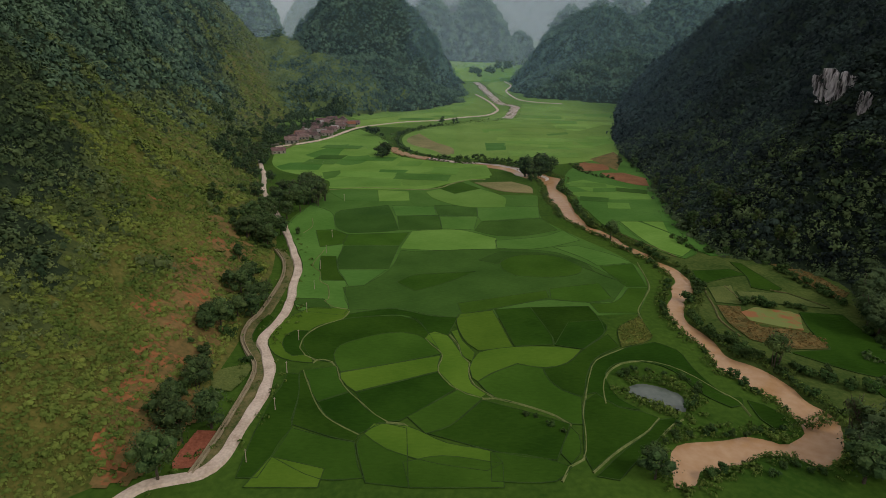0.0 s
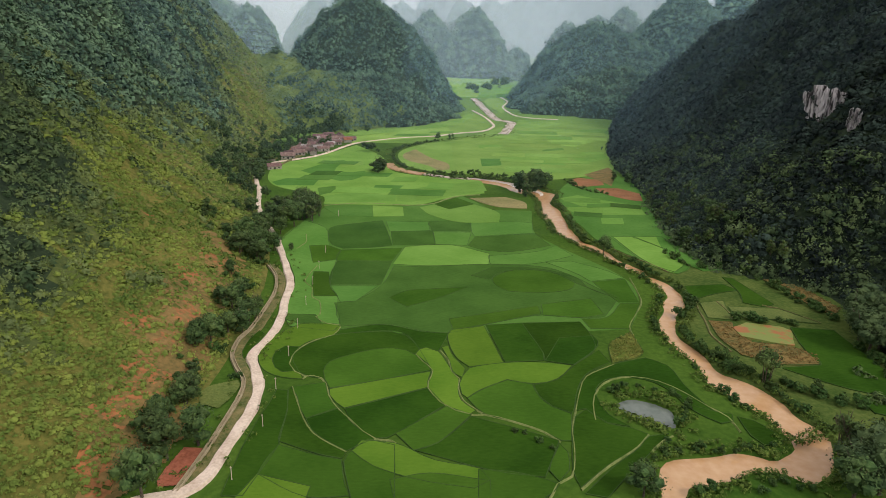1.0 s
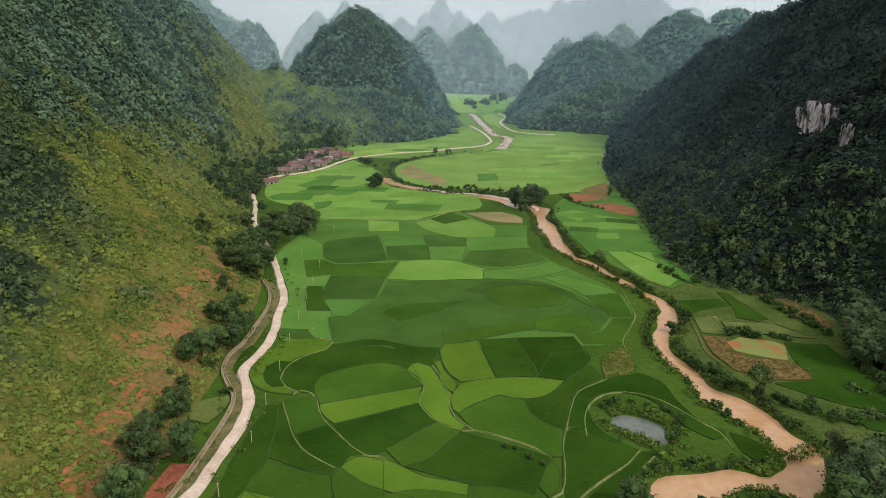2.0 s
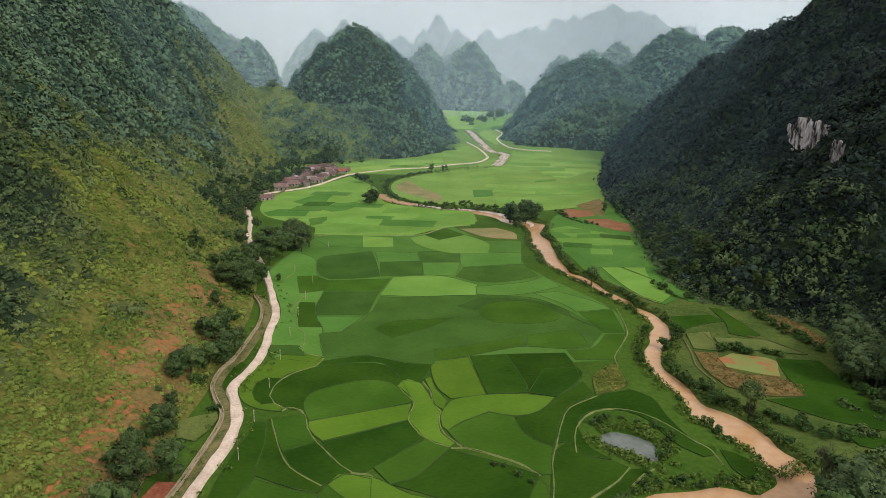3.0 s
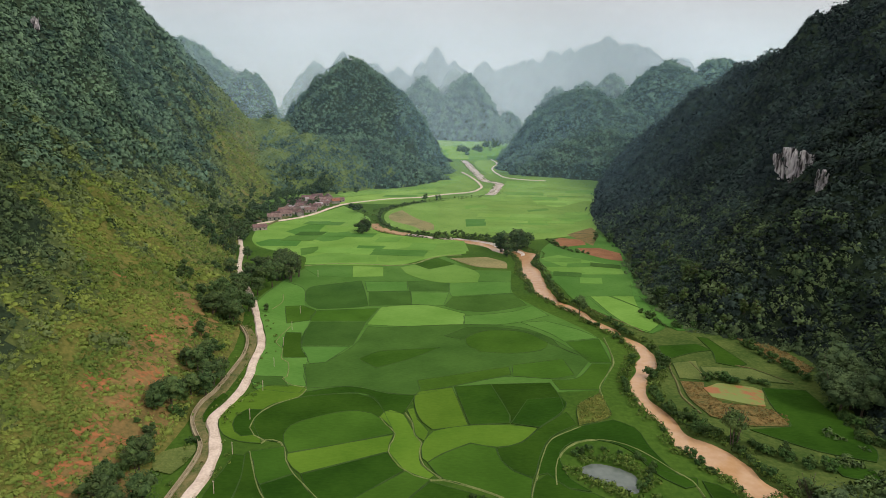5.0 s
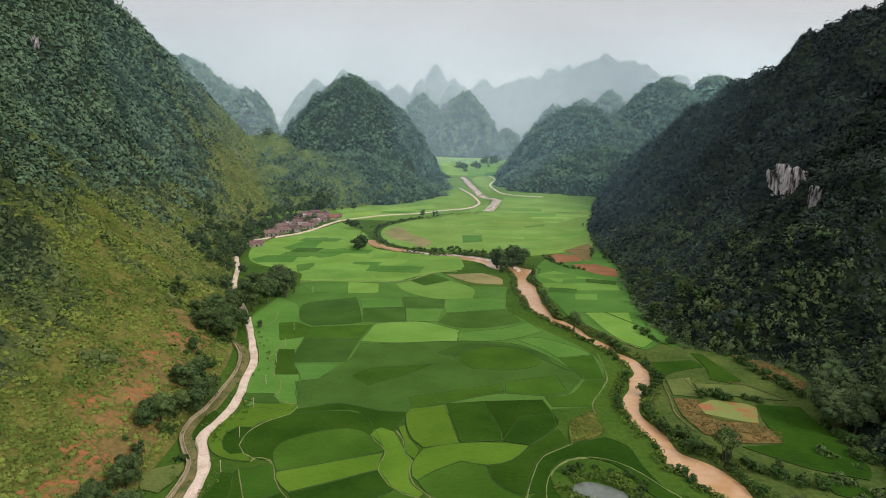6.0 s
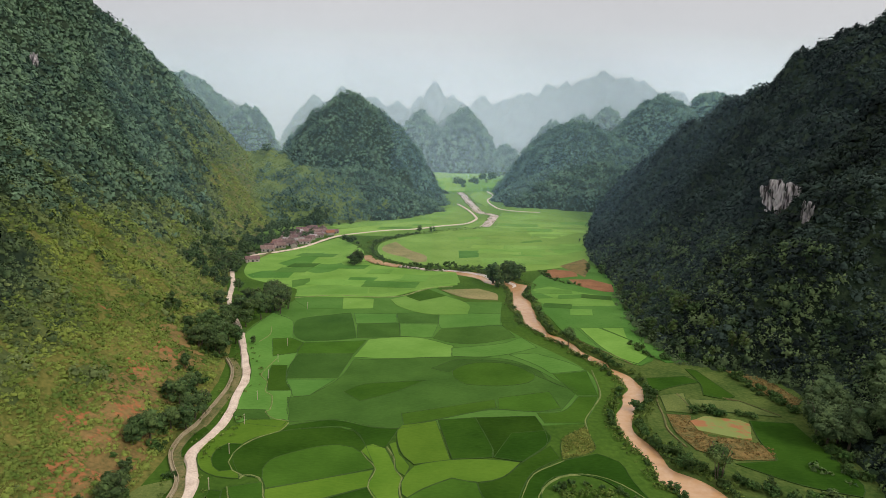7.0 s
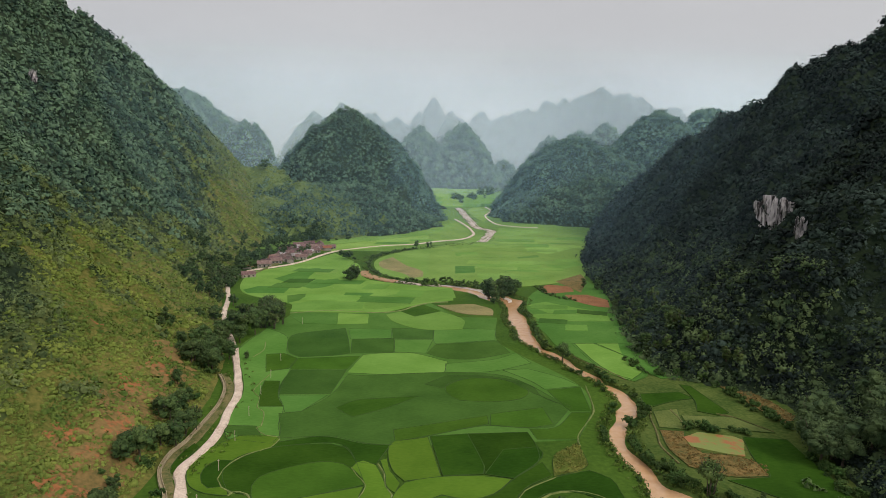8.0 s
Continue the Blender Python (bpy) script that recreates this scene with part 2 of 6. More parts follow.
def sheet(name, outline, z, mat, parent=None, skirt=0.0, flare=0.0, step=2.5):
    """A level sheet inside a closed outline, with a skirt down to the ground."""
    pts = smooth_line(outline, step, True)
    area = sum(a[0] * b[1] - b[0] * a[1] for a, b in zip(pts, pts[1:] + pts[:1]))
    if area < 0:
        pts.reverse()
    n = len(pts)
    verts = [(x, y, rise(y) + z) for x, y in pts]
    faces = [tuple(range(n))]
    if skirt:
        for i, (x, y) in enumerate(pts):
            a, b = pts[i - 1], pts[(i + 1) % n]
            d = Vector((b[0] - a[0], b[1] - a[1])).normalized()
            verts.append((x + d.y * flare, y - d.x * flare, rise(y) + z - skirt))
        faces += [(i, n + i, n + (i + 1) % n, (i + 1) % n) for i in range(n)]
    bm = bmesh.new()
    bv = [bm.verts.new(v) for v in verts]
    for f in tessellate_polygon([[Vector((x, y, 0)) for x, y in pts]]):
        face = bm.faces.new([bv[k] for k in f])
        face.normal_update()
        if face.normal.z < 0:
            face.normal_flip()
    for f in faces[1:]:
        bm.faces.new([bv[k] for k in f])
    return part(name, bm, mat, parent)


def inside(px, py, outline):
    """Which of many points lie in a closed outline."""
    hit = np.zeros(px.shape, bool)
    n = len(outline)
    for i in range(n):
        (x1, y1), (x2, y2) = outline[i], outline[(i + 1) % n]
        if y1 != y2:
            hit ^= ((y1 > py) != (y2 > py)) & (px < (x2 - x1) * (py - y1) / (y2 - y1) + x1)
    return hit


def fractal(x, y, scale, seed=0.0, octaves=3):
    """Smooth random relief, about -1 to 1, for many points."""
    rng = np.random.RandomState(int(seed * 7) + 11)
    out, amp = np.zeros(np.shape(x)), 1.0
    for o in range(octaves):
        for k in range(4):
            a, ph = rng.uniform(0, 2 * math.pi), rng.uniform(0, 2 * math.pi, 2)
            f = 2 ** o / scale * rng.uniform(0.7, 1.4)
            u, v = x * math.cos(a) + y * math.sin(a), -x * math.sin(a) + y * math.cos(a)
            out = out + amp * 0.35 * np.sin(u * f * 6.28 + ph[0] + 1.3 * np.sin(v * f * 3.1 + ph[1]))
        amp *= 0.5
    return out


def height_mesh(name, xs, ys, z, mat, mask=None, parent=None):
    """A sheet of ground from a grid of heights; mask leaves cells out."""
    gx, gy = np.meshgrid(xs, ys, indexing="ij")
    nx, ny = len(xs), len(ys)
    verts = np.stack([gx, gy, z], -1).reshape(-1, 3)
    i, j = np.meshgrid(np.arange(nx - 1), np.arange(ny - 1), indexing="ij")
    a = (i * ny + j)
    quads = np.stack([a, a + ny, a + ny + 1, a + 1], -1).reshape(-1, 4)
    if mask is not None:
        m = mask.reshape(-1)
        quads = quads[m[quads].any(axis=1)]
        used = np.unique(quads)
        remap = np.zeros(len(verts), int)
        remap[used] = np.arange(len(used))
        verts, quads = verts[used], remap[quads]
    me = bpy.data.meshes.new(name)
    me.vertices.add(len(verts))
    me.vertices.foreach_set("co", verts.ravel())
    me.loops.add(quads.size)
    me.loops.foreach_set("vertex_index", quads.ravel().astype(np.int32))
    me.polygons.add(len(quads))
    me.polygons.foreach_set("loop_start", np.arange(0, quads.size, 4, dtype=np.int32))
    me.polygons.foreach_set("use_smooth", np.ones(len(quads), bool))
    me.update(calc_edges=True)
    me.materials.append(mat)
    ob = new(name, me)
    ob.parent = parent
    return ob


ICO = bmesh.new()
bmesh.ops.create_icosphere(ICO, subdivisions=1, radius=1.0)
ICO_V = np.array([v.co[:] for v in ICO.verts])
ICO_F = np.array([[v.index for v in f.verts] for f in ICO.faces])
ICO.free()


def leaf_cloud(rng, count, centre, half, size, low=-0.25, inner=0.72):
    """Loose leaf sprays over a dome: three corners each, turned mostly outwards."""
    d = rng.normal(0, 1, (count, 3))
    d /= np.linalg.norm(d, axis=1, keepdims=True)
    d[:, 2] = np.where(d[:, 2] < low, -d[:, 2], d[:, 2])
    lump = 1 + 0.22 * np.sin(d[:, :1] * 5.1 + centre[0]) * np.sin(d[:, 1:2] * 4.3 + 1) + 0.15 * np.sin(d[:, 2:] * 7 + 2)
    c = centre + d * half * rng.uniform(inner, 1.05, (count, 1)) * lump
    n = d + rng.normal(0, 0.32, (count, 3)) + np.array([0, 0, 0.3])
    n /= np.linalg.norm(n, axis=1, keepdims=True)
    u = np.cross(n, rng.normal(0, 1, (count, 3)))
    u /= np.linalg.norm(u, axis=1, keepdims=True)
    w = np.cross(n, u)
    s = size * rng.uniform(0.6, 1.3, (count, 1))
    v = np.stack([c + u * s, c - u * s * 0.5 + w * s * 0.85, c - u * s * 0.5 - w * s * 0.85], 1).reshape(-1, 3)
    return v, np.arange(3 * count).reshape(-1, 3)


def crown_template(rng, leaves, tall=0.85, size=0.24, core=0.7, inner=0.72):
    """One leafy crown about 1 m in radius, its foot at z = 0: a dark core and sprays of leaves round it."""
    lv, lf = leaf_cloud(rng, leaves, np.array([0, 0, 0.45 * tall]), np.array([1, 1, tall]), size, inner=inner)
    if not core:
        return lv, lf
    v = ICO_V * (1 + rng.uniform(-0.2, 0.2, (len(ICO_V), 1))) * core * np.array([1, 1, tall]) + np.array([0, 0, 0.45 * tall])
    top = ICO_F[ICO_V[ICO_F].mean(1)[:, 2] > -0.5]
    return np.concatenate([v, lv]), np.concatenate([top, lf + len(v)])


def scatter(name, places, sizes, mat, rng, templates, squash=(0.8, 1.25), parent=None, rounded=True):
    """Many crowns joined into one mesh; rounded: its leaves are shaded as one soft crown."""
    vs, fs, ns, o = [], [], [], 0
    pick = rng.randint(0, len(templates), len(places))
    turn = rng.uniform(0, 6.28, len(places))
    tall = rng.uniform(*squash, len(places))
    for t, (tv, tf) in enumerate(templates):
        idx = np.nonzero(pick == t)[0]
        if not len(idx):
            continue
        c, s = np.cos(turn[idx])[:, None], np.sin(turn[idx])[:, None]
        x = (tv[None, :, 0] * c - tv[None, :, 1] * s) * sizes[idx, None] + places[idx, 0, None]
        y = (tv[None, :, 0] * s + tv[None, :, 1] * c) * sizes[idx, None] + places[idx, 1, None]
        z = tv[None, :, 2] * (sizes * tall)[idx, None] + places[idx, 2, None]
        vs.append(np.stack([x, y, z], -1).reshape(-1, 3))
        out = tv * np.array([1, 1, 0.9]) + np.array([0, 0, 0.12])
        out = out / np.linalg.norm(out, axis=1, keepdims=True)
        ns.append(np.stack([out[None, :, 0] * c - out[None, :, 1] * s, out[None, :, 0] * s + out[None, :, 1] * c, out[None, :, 2] + 0 * c], -1).reshape(-1, 3))
        fs.append((tf[None] + (np.arange(len(idx)) * len(tv))[:, None, None]).reshape(-1, 3) + o)
        o += len(idx) * len(tv)
    vs, fs = np.concatenate(vs), np.concatenate(fs)
    me = bpy.data.meshes.new(name)
    me.vertices.add(len(vs))
    me.vertices.foreach_set("co", vs.ravel())
    me.loops.add(fs.size)
    me.loops.foreach_set("vertex_index", fs.ravel().astype(np.int32))
    me.polygons.add(len(fs))
    me.polygons.foreach_set("loop_start", np.arange(0, fs.size, 3, dtype=np.int32))
    me.update(calc_edges=True)
    if rounded:
        me.polygons.foreach_set("use_smooth", np.ones(len(fs), bool))
        me.normals_split_custom_set_from_vertices(np.concatenate(ns).astype(np.float32))
    me.materials.append(mat)
    ob = new(name, me)
    ob.parent = parent
    return ob


# ---- the plan: lines on the valley floor, in metres ----
ROAD = [(-58, 83), (-55.5, 89.5), (-53.2, 92.3), (-49.7, 93.9), (-44.6, 95.8), (-42.5, 99.7), (-41.6, 106.5), (-41.4, 113.1), (-40.9, 121.4), (-41.4, 129.6), (-43, 136.4), (-46.1, 143.6), (-48.7, 148.8), (-48.1, 156.7), (-47.1, 163.3), (-47.6, 174.2), (-50.3, 191.3), (-51.7, 201.9), (-56.9, 217.7), (-64.7, 238.4), (-70.8, 254.3), (-73.3, 259.1), (-83.6, 282), (-95.4, 309), (-106.8, 348), (-119.3, 381.7), (-125.2, 409.7), (-123.8, 435.1), (-112.1, 449.8), (-98.8, 469.9), (-92, 491.3), (-87.7, 510), (-79.5, 533.1), (-61.1, 553.6), (-40.9, 571.1), (-16.7, 582.3), (8.2, 606.6), (32.5, 625.4), (45.1, 659.8), (45.2, 689.1), (38.9, 742.8), (27, 803.9)]
CANAL = [(-65, 221.6), (-58.7, 209.2), (-55.1, 194.4), (-54.3, 179.7), (-54.2, 165.5), (-55.3, 159.3), (-54.2, 150), (-50.6, 142.7), (-46.5, 136.1), (-45.2, 129.1), (-45.1, 114.7), (-45.3, 107.1), (-45.7, 99.6), (-46.1, 95.4)]
BANK_L = [(13, 395.5), (22.5, 387), (32.5, 380.5), (39.5, 366.5), (44.9, 358.5), (50.7, 356.4), (53, 338.9), (51.7, 318.2), (50.8, 306.1), (53.4, 298), (53.5, 278.4), (58.6, 264.8), (64.9, 251), (66.6, 249.8), (69.7, 237.7), (73.9, 229.9), (77.3, 222.5), (79.3, 211.4), (79.1, 202.3), (71.9, 185.8), (68.8, 173.5), (69.4, 164.6), (70.4, 158), (71.6, 150.5), (71.3, 143.4), (72, 141.6), (75.5, 135.4), (78.8, 128.6), (79.9, 124.3), (80.3, 119.2), (79.8, 115.3)]
BANK_R = [(17, 402.6), (34.8, 396), (43.5, 387.4), (47.1, 369.8), (55, 373.6), (59.1, 366.6), (64.5, 360.5), (58.7, 334.7), (61.3, 321.3), (60.8, 307), (62.3, 264.9), (67.3, 259.3), (72.8, 241.3), (77.5, 233.4), (79.3, 224.2), (83.5, 217.2), (85, 209.1), (84.2, 197.8), (81.5, 190.7), (76.6, 183.9), (74.5, 175.8), (73.3, 168.3), (74.7, 161.5), (76, 154.4), (77, 149.3), (81.9, 145.3), (84.5, 140.2), (85.8, 132.4), (88, 125.8), (89.4, 119.6)]
POOL = [(80, 115.8), (89.7, 120.2), (83.8, 109.2), (77.5, 104.4), (74.9, 105.5), (72.9, 107.9), (66.2, 107.6), (62.7, 105.7), (57.4, 103.1), (51.9, 102.4), (49.3, 97.4), (45, 97.2), (47.8, 107.9), (50.3, 110.7), (60.5, 112.5), (66.3, 114.2), (69.4, 113.4), (72.9, 111.3)]
POND = [(45.3, 132.5), (48.8, 134.5), (53.5, 132.9), (57.3, 129.6), (57, 125.1), (55.2, 121.3), (53.5, 122.8), (51.3, 125.3), (48, 126.8), (45.2, 129.5)]
POND2 = [(91.2, 176.1), (97.2, 180.4), (106.3, 177.9), (108.4, 175.2), (104.1, 165), (96.4, 167.1), (91.4, 170.4)]
UP_L = [(14.9, 396.4), (6.6, 394.8), (-14.5, 405.3), (-26.4, 412.3), (-37.2, 420.7), (-42.8, 438.7), (-51.5, 479.6), (-44.7, 503.8), (-36.5, 523.5), (-13, 550.9), (31.3, 586.5), (49.6, 600.7), (64.5, 669.1), (62.4, 685.3), (50.4, 691.8), (43.1, 736.3), (36.4, 845.8), (29.8, 942.6)]
UP_R = [(16.9, 398.6), (6.6, 398), (-14.8, 409.4), (-28.7, 419), (-37.3, 436.5), (-42.2, 448.8), (-48.2, 483.4), (-41, 506.7), (-32.8, 527.9), (-11.2, 559.5), (34, 597.7), (54.2, 610.9), (68.3, 703.6), (66.1, 721.4), (55.4, 742.4), (49.4, 828.6), (41.2, 914.9), (35.1, 976)]
TREES_BROAD = [(-79.1, 278.4), (-73.1, 273.7), (-68.5, 275.1), (-84.9, 305.3), (-68.3, 222.7), (-75.9, 222.2), (-71.2, 228.6), (-132.6, 400.7), (-129.4, 405.2), (-120.6, 397.6), (-122.4, 366.9), (-58.9, 160.7), (-55.4, 162.4), (-56.1, 169.9), (-62.5, 174.5), (-60.6, 152.4), (-68.8, 221.3), (-75.7, 224.6), (-71, 239.9), (-118.5, 350.2), (-116.2, 378.7), (-124.5, 380.5), (-56, 124.7), (-52.2, 105.7), (-55.9, 108.8), (-53.4, 97.4), (-51.3, 93.5)]
TREES_BROAD += [(-47.6, 110.2), (46.4, 349), (53.1, 362.7), (116.6, 395.2), (67.7, 246.9), (123.7, 162.2), (128.4, 164.8), (122.6, 165.5), (128.5, 160.1), (85.2, 104.3), (90.7, 108.7), (87.7, 101.4), (81.8, 99.5), (85.9, 102.8), (41.8, 98.7), (-45.4, 406.7), (-10, 556.9), (2, 558.7), (-107, 587.5), (-117.6, 582.7), (-126.4, 581.2), (-131.2, 568.1), (-77.1, 588.7), (37.8, 1015.8), (61, 1069.8), (82.7, 1140.6), (106.1, 1240.6)]
TREES_SLIM = [(-79.3, 303.2), (-74, 306.3), (-71.4, 289.9), (-72.8, 311.5), (59.4, 379.4), (108.6, 400.9), (-61.2, 294.2), (-65.3, 296.4), (87.8, 113.2), (85.9, 143.5), (-54.8, 173.4)]
TREES_SMALL = [(-99, 252), (-96, 250.5), (-63, 184.2), (-67.6, 177.8), (-95.8, 241.3), (-100.1, 289.5), (-58.8, 135.7), (-80.7, 255.7), (-58.6, 117.2), (-57.2, 131.4), (-64.3, 495.4), (-54.8, 482.9), (-94.7, 583.2), (-89, 590.3), (-166.7, 543.9), (-161.4, 583.7), (-71.1, 199.8), (-64, 191.2), (82.5, 1234.5), (106.2, 994.1)]
HOUSES = [(-117.8, 454.3), (-113.4, 470.1), (-109.2, 482), (-104.8, 497.9), (-99.9, 512.1), (-94.7, 526.9), (-87.9, 540), (-116.7, 504.7), (-112.9, 523), (-108.5, 537), (-102.7, 546.1), (-98.1, 555.3), (-121.4, 484.9), (-119.2, 497.1), (-118.1, 528.9), (-114.5, 548.6), (-109.6, 562.3), (-127.6, 444.6), (-116.5, 413.5), (-93.3, 541.9), (-119.5, 467.1), (-103.6, 475.9), (-99.3, 492.7)]
POLES = [(-38.9, 150.1), (-37.7, 133.2), (-36.2, 117.4), (-36.9, 99.6), (-51.7, 295.8), (-46.7, 238.5), (-45.3, 219.7), (-44.1, 203.4), (-42.3, 185.1), (-40.7, 167.6)]
SOIL_RED = [(-68.4, 145.3), (-69.7, 130.3), (-65.6, 129.4), (-70, 159.7), (-66, 112.9), (-60.2, 96.1), (-66.6, 119.8), (-79.1, 206.3), (-101.2, 206), (-76.5, 146.5), (-63.5, 98.8), (-79.9, 184.5), (-66.4, 129.9)]
SOIL_PLOT_RED = [(-46.3, 108.9), (-50.1, 109), (-51, 98.8), (-49.9, 96.9), (-46.8, 97.6), (-45.9, 102.3)]
SOIL_PLOT_TAN = [(-55.2, 130), (-54.2, 133.2), (-48.2, 136.6), (-46.8, 134.1), (-47.5, 127.5), (-48.5, 124.1), (-53, 125.4)]
PATHS, HEDGES = [], []
PATHS.append([(48.8, 150.8), (40.1, 143.8), (37.1, 137), (34, 126.6), (32.1, 119.6), (31.2, 111.8), (29.2, 103.9), (25.9, 101.4), (23.9, 97.1)])
PATHS.append([(48.7, 118.9), (45.1, 114.3), (37.1, 107.2), (30.3, 100)])
PATHS.append([(54, 118.7), (51, 116.5), (47.5, 112.6)])
PATHS.append([(-34, 134.5), (-31.3, 128.1), (-28.2, 121.1), (-24.8, 115.7), (-20.4, 112), (-16.4, 109.3)])
PATHS.append([(-32.5, 138.3), (-31.9, 139.8), (-30, 140.1), (-27.7, 139), (-26, 136.3), (-24.4, 131), (-21, 125.3), (-17.3, 120.8), (-13.9, 116.6), (-10.9, 114.1), (-7.5, 113.8), (-6.4, 112.8)])
PATHS.append([(-4.8, 153.3), (-2.7, 149.3), (0.2, 144.5), (-0.7, 138.7), (-0.7, 135.8), (2.6, 129.4), (6.2, 126.1), (10.1, 124.5), (12.9, 124.8), (18.6, 122.6), (25.7, 118.7), (28.9, 115.1)])
PATHS.append([(1.9, 156.1), (4.3, 150.3), (5.1, 144.2), (7.1, 140.6), (6.8, 136.1), (8.2, 130.2), (12.5, 125.2)])
PATHS.append([(-63.2, 316.3), (-44.5, 323.6), (-28.7, 322.4), (-15.6, 322.1), (-5.5, 327.4), (2, 339.7), (10.1, 347.8), (19.9, 350.7)])
PATHS.append([(71.1, 218.6), (70.1, 205.2), (68.7, 195.1), (64.4, 185.7), (59.5, 175.4), (59, 169.2)])
PATHS.append([(-28.3, 169.3), (-29.4, 163.9), (-34.1, 159.9), (-36.8, 155.5), (-38, 150.3), (-37.7, 146), (-35.3, 142), (-32.1, 139.8)])
PATHS.append([(-60.5, 264.1), (-57.9, 252.4), (-59.5, 242.7)])
PATHS.append([(-46.8, 222.9), (-47.6, 206.1), (-43.7, 200.6), (-41.8, 191.8), (-38.7, 188.6), (-36.3, 177.8), (-37.2, 176.2), (-33, 171.5), (-28.5, 170.4)])
PATHS.append([(38.2, 123.8), (39.0, 130.7), (41.6, 137.6), (46.1, 142.6), (52.2, 144.3), (58.2, 142.3), (63.0, 137.1), (66.4, 131.0), (69.4, 126.7), (69.8, 120.7)])
HEDGES.append([(117.2, 227.8), (122, 210.9), (124.8, 197.4), (127.3, 185.3)])
HEDGES.append([(50.5, 111.4), (56.7, 113.1), (65.5, 114), (72.6, 115.7), (77.6, 114.1)])
HEDGES.append([(43.9, 136.1), (48.9, 140), (55.2, 138.4), (60.6, 134.5), (60.5, 129.8), (57.2, 123)])
HEDGES.append([(52, 100.3), (58.2, 102.9), (62.5, 100.8), (70.6, 103.5), (74.7, 101.3)])
HEDGES.append([(19.6, 118.4), (21.9, 117.5)])
HEDGES.append([(24.8, 115.2), (27, 112.5)])
HEDGES.append([(-15, 413.7), (6.5, 406.1), (22.5, 399.9), (47.7, 385)])
HEDGES.append([(-38, 517), (-43.1, 480.8), (-32, 435.3), (-13.4, 413.9)])
HEDGES.append([(77.2, 160.1), (81.9, 151), (86.5, 144.9), (94.5, 138.7), (103.6, 131.4)])
HEDGES.append([(121.8, 164.3), (122.6, 153.2), (122.1, 143.4)])
HEDGES.append([(-53.8, 136.9), (-48, 137.9)])
HEDGES.append([(40.1, 102), (43.4, 106.3), (48, 110.8), (51.2, 115.6)])
HEDGES.append([(95.5, 183.3), (103.2, 182.2), (110.6, 179.8)])
HEDGES.append([(94.2, 249.5), (98.8, 235.9), (107.6, 230.2)])
HEDGES.append([(15, 413.7), (44.2, 397.8)])
HEDGES.append([(76.5, 400.2), (84.3, 370.3), (96.4, 357.7)])

# ---- ground ----
def ragged(line, amount, seed):
    """A bank line with small bays and spurs."""
    return [(x + amount * noise.noise((x * 0.13, y * 0.13, seed)), y + amount * noise.noise((x * 0.13, y * 0.13, seed + 7))) for x, y in line]


RIVER = ragged(smooth_line(BANK_L, 2), 1.6, 2.0) + ragged(smooth_line(BANK_R, 2), 1.6, 5.0)[::-1]
UPPER_LINE = [((a[0] + b[0]) / 2, (a[1] + b[1]) / 2) for a, b in zip(UP_L, UP_R)]
POOL_LINE = smooth_line(POOL, 2, True)
xs = np.concatenate([-np.geomspace(4200, 145, 24), np.arange(-140, -60, 5.0), np.arange(-60, 125, 2.0), np.arange(125, 225, 5.0), np.geomspace(226, 4200, 22)])
ys = np.concatenate([-np.geomspace(2500, 20, 14), np.arange(0, 70, 10.0), np.arange(72, 420, 2.0), np.arange(420, 482, 6.0), np.geomspace(486, 4900, 110)])
gx, gy = np.meshgrid(xs, ys, indexing="ij")
wet = inside(gx, gy, RIVER) | inside(gx, gy, POOL_LINE) | inside(gx, gy, smooth_line(POND, 2, True))
gz = rise_many(gy) + 0.03 * fractal(gx, gy, 25, 1)


def depth_in(outline):
    """How far inside an outline each point of the ground grid lies (outside: minus), up to 6 m."""
    d2 = np.full(gx.shape, 36.0)
    for (x1, y1), (x2, y2) in zip(outline, outline[1:] + outline[:1]):
        i0, i1 = np.searchsorted(xs, (min(x1, x2) - 6, max(x1, x2) + 6))
        j0, j1 = np.searchsorted(ys, (min(y1, y2) - 6, max(y1, y2) + 6))
        px, py = gx[i0:i1, j0:j1] - x1, gy[i0:i1, j0:j1] - y1
        ux, uy = x2 - x1, y2 - y1
        s = np.clip((px * ux + py * uy) / max(ux * ux + uy * uy, 1e-6), 0, 1)
        d2[i0:i1, j0:j1] = np.minimum(d2[i0:i1, j0:j1], (px - s * ux) ** 2 + (py - s * uy) ** 2)
    return np.where(inside(gx, gy, outline), 1, -1) * np.sqrt(d2)


depth = np.maximum(np.maximum(depth_in(RIVER), depth_in(POOL_LINE)), depth_in(smooth_line(POND, 2, True)))
gz = np.where(depth > -4, np.minimum(gz - 0.1, -0.72 - 0.42 * np.clip(depth, -4, 2)), gz - 0.1)


def grow(outline, by):
    """An outline pushed outwards, so that water reaches under its banks."""
    turn = 1 if sum(a[0] * b[1] - b[0] * a[1] for a, b in zip(outline, outline[1:] + outline[:1])) > 0 else -1
    out = []
    for i, (x, y) in enumerate(outline):
        a, b = outline[i - 1], outline[(i + 1) % len(outline)]
        d = Vector((b[0] - a[0], b[1] - a[1])).normalized() * turn * by
        out.append((x + d.y, y - d.x))
    return out


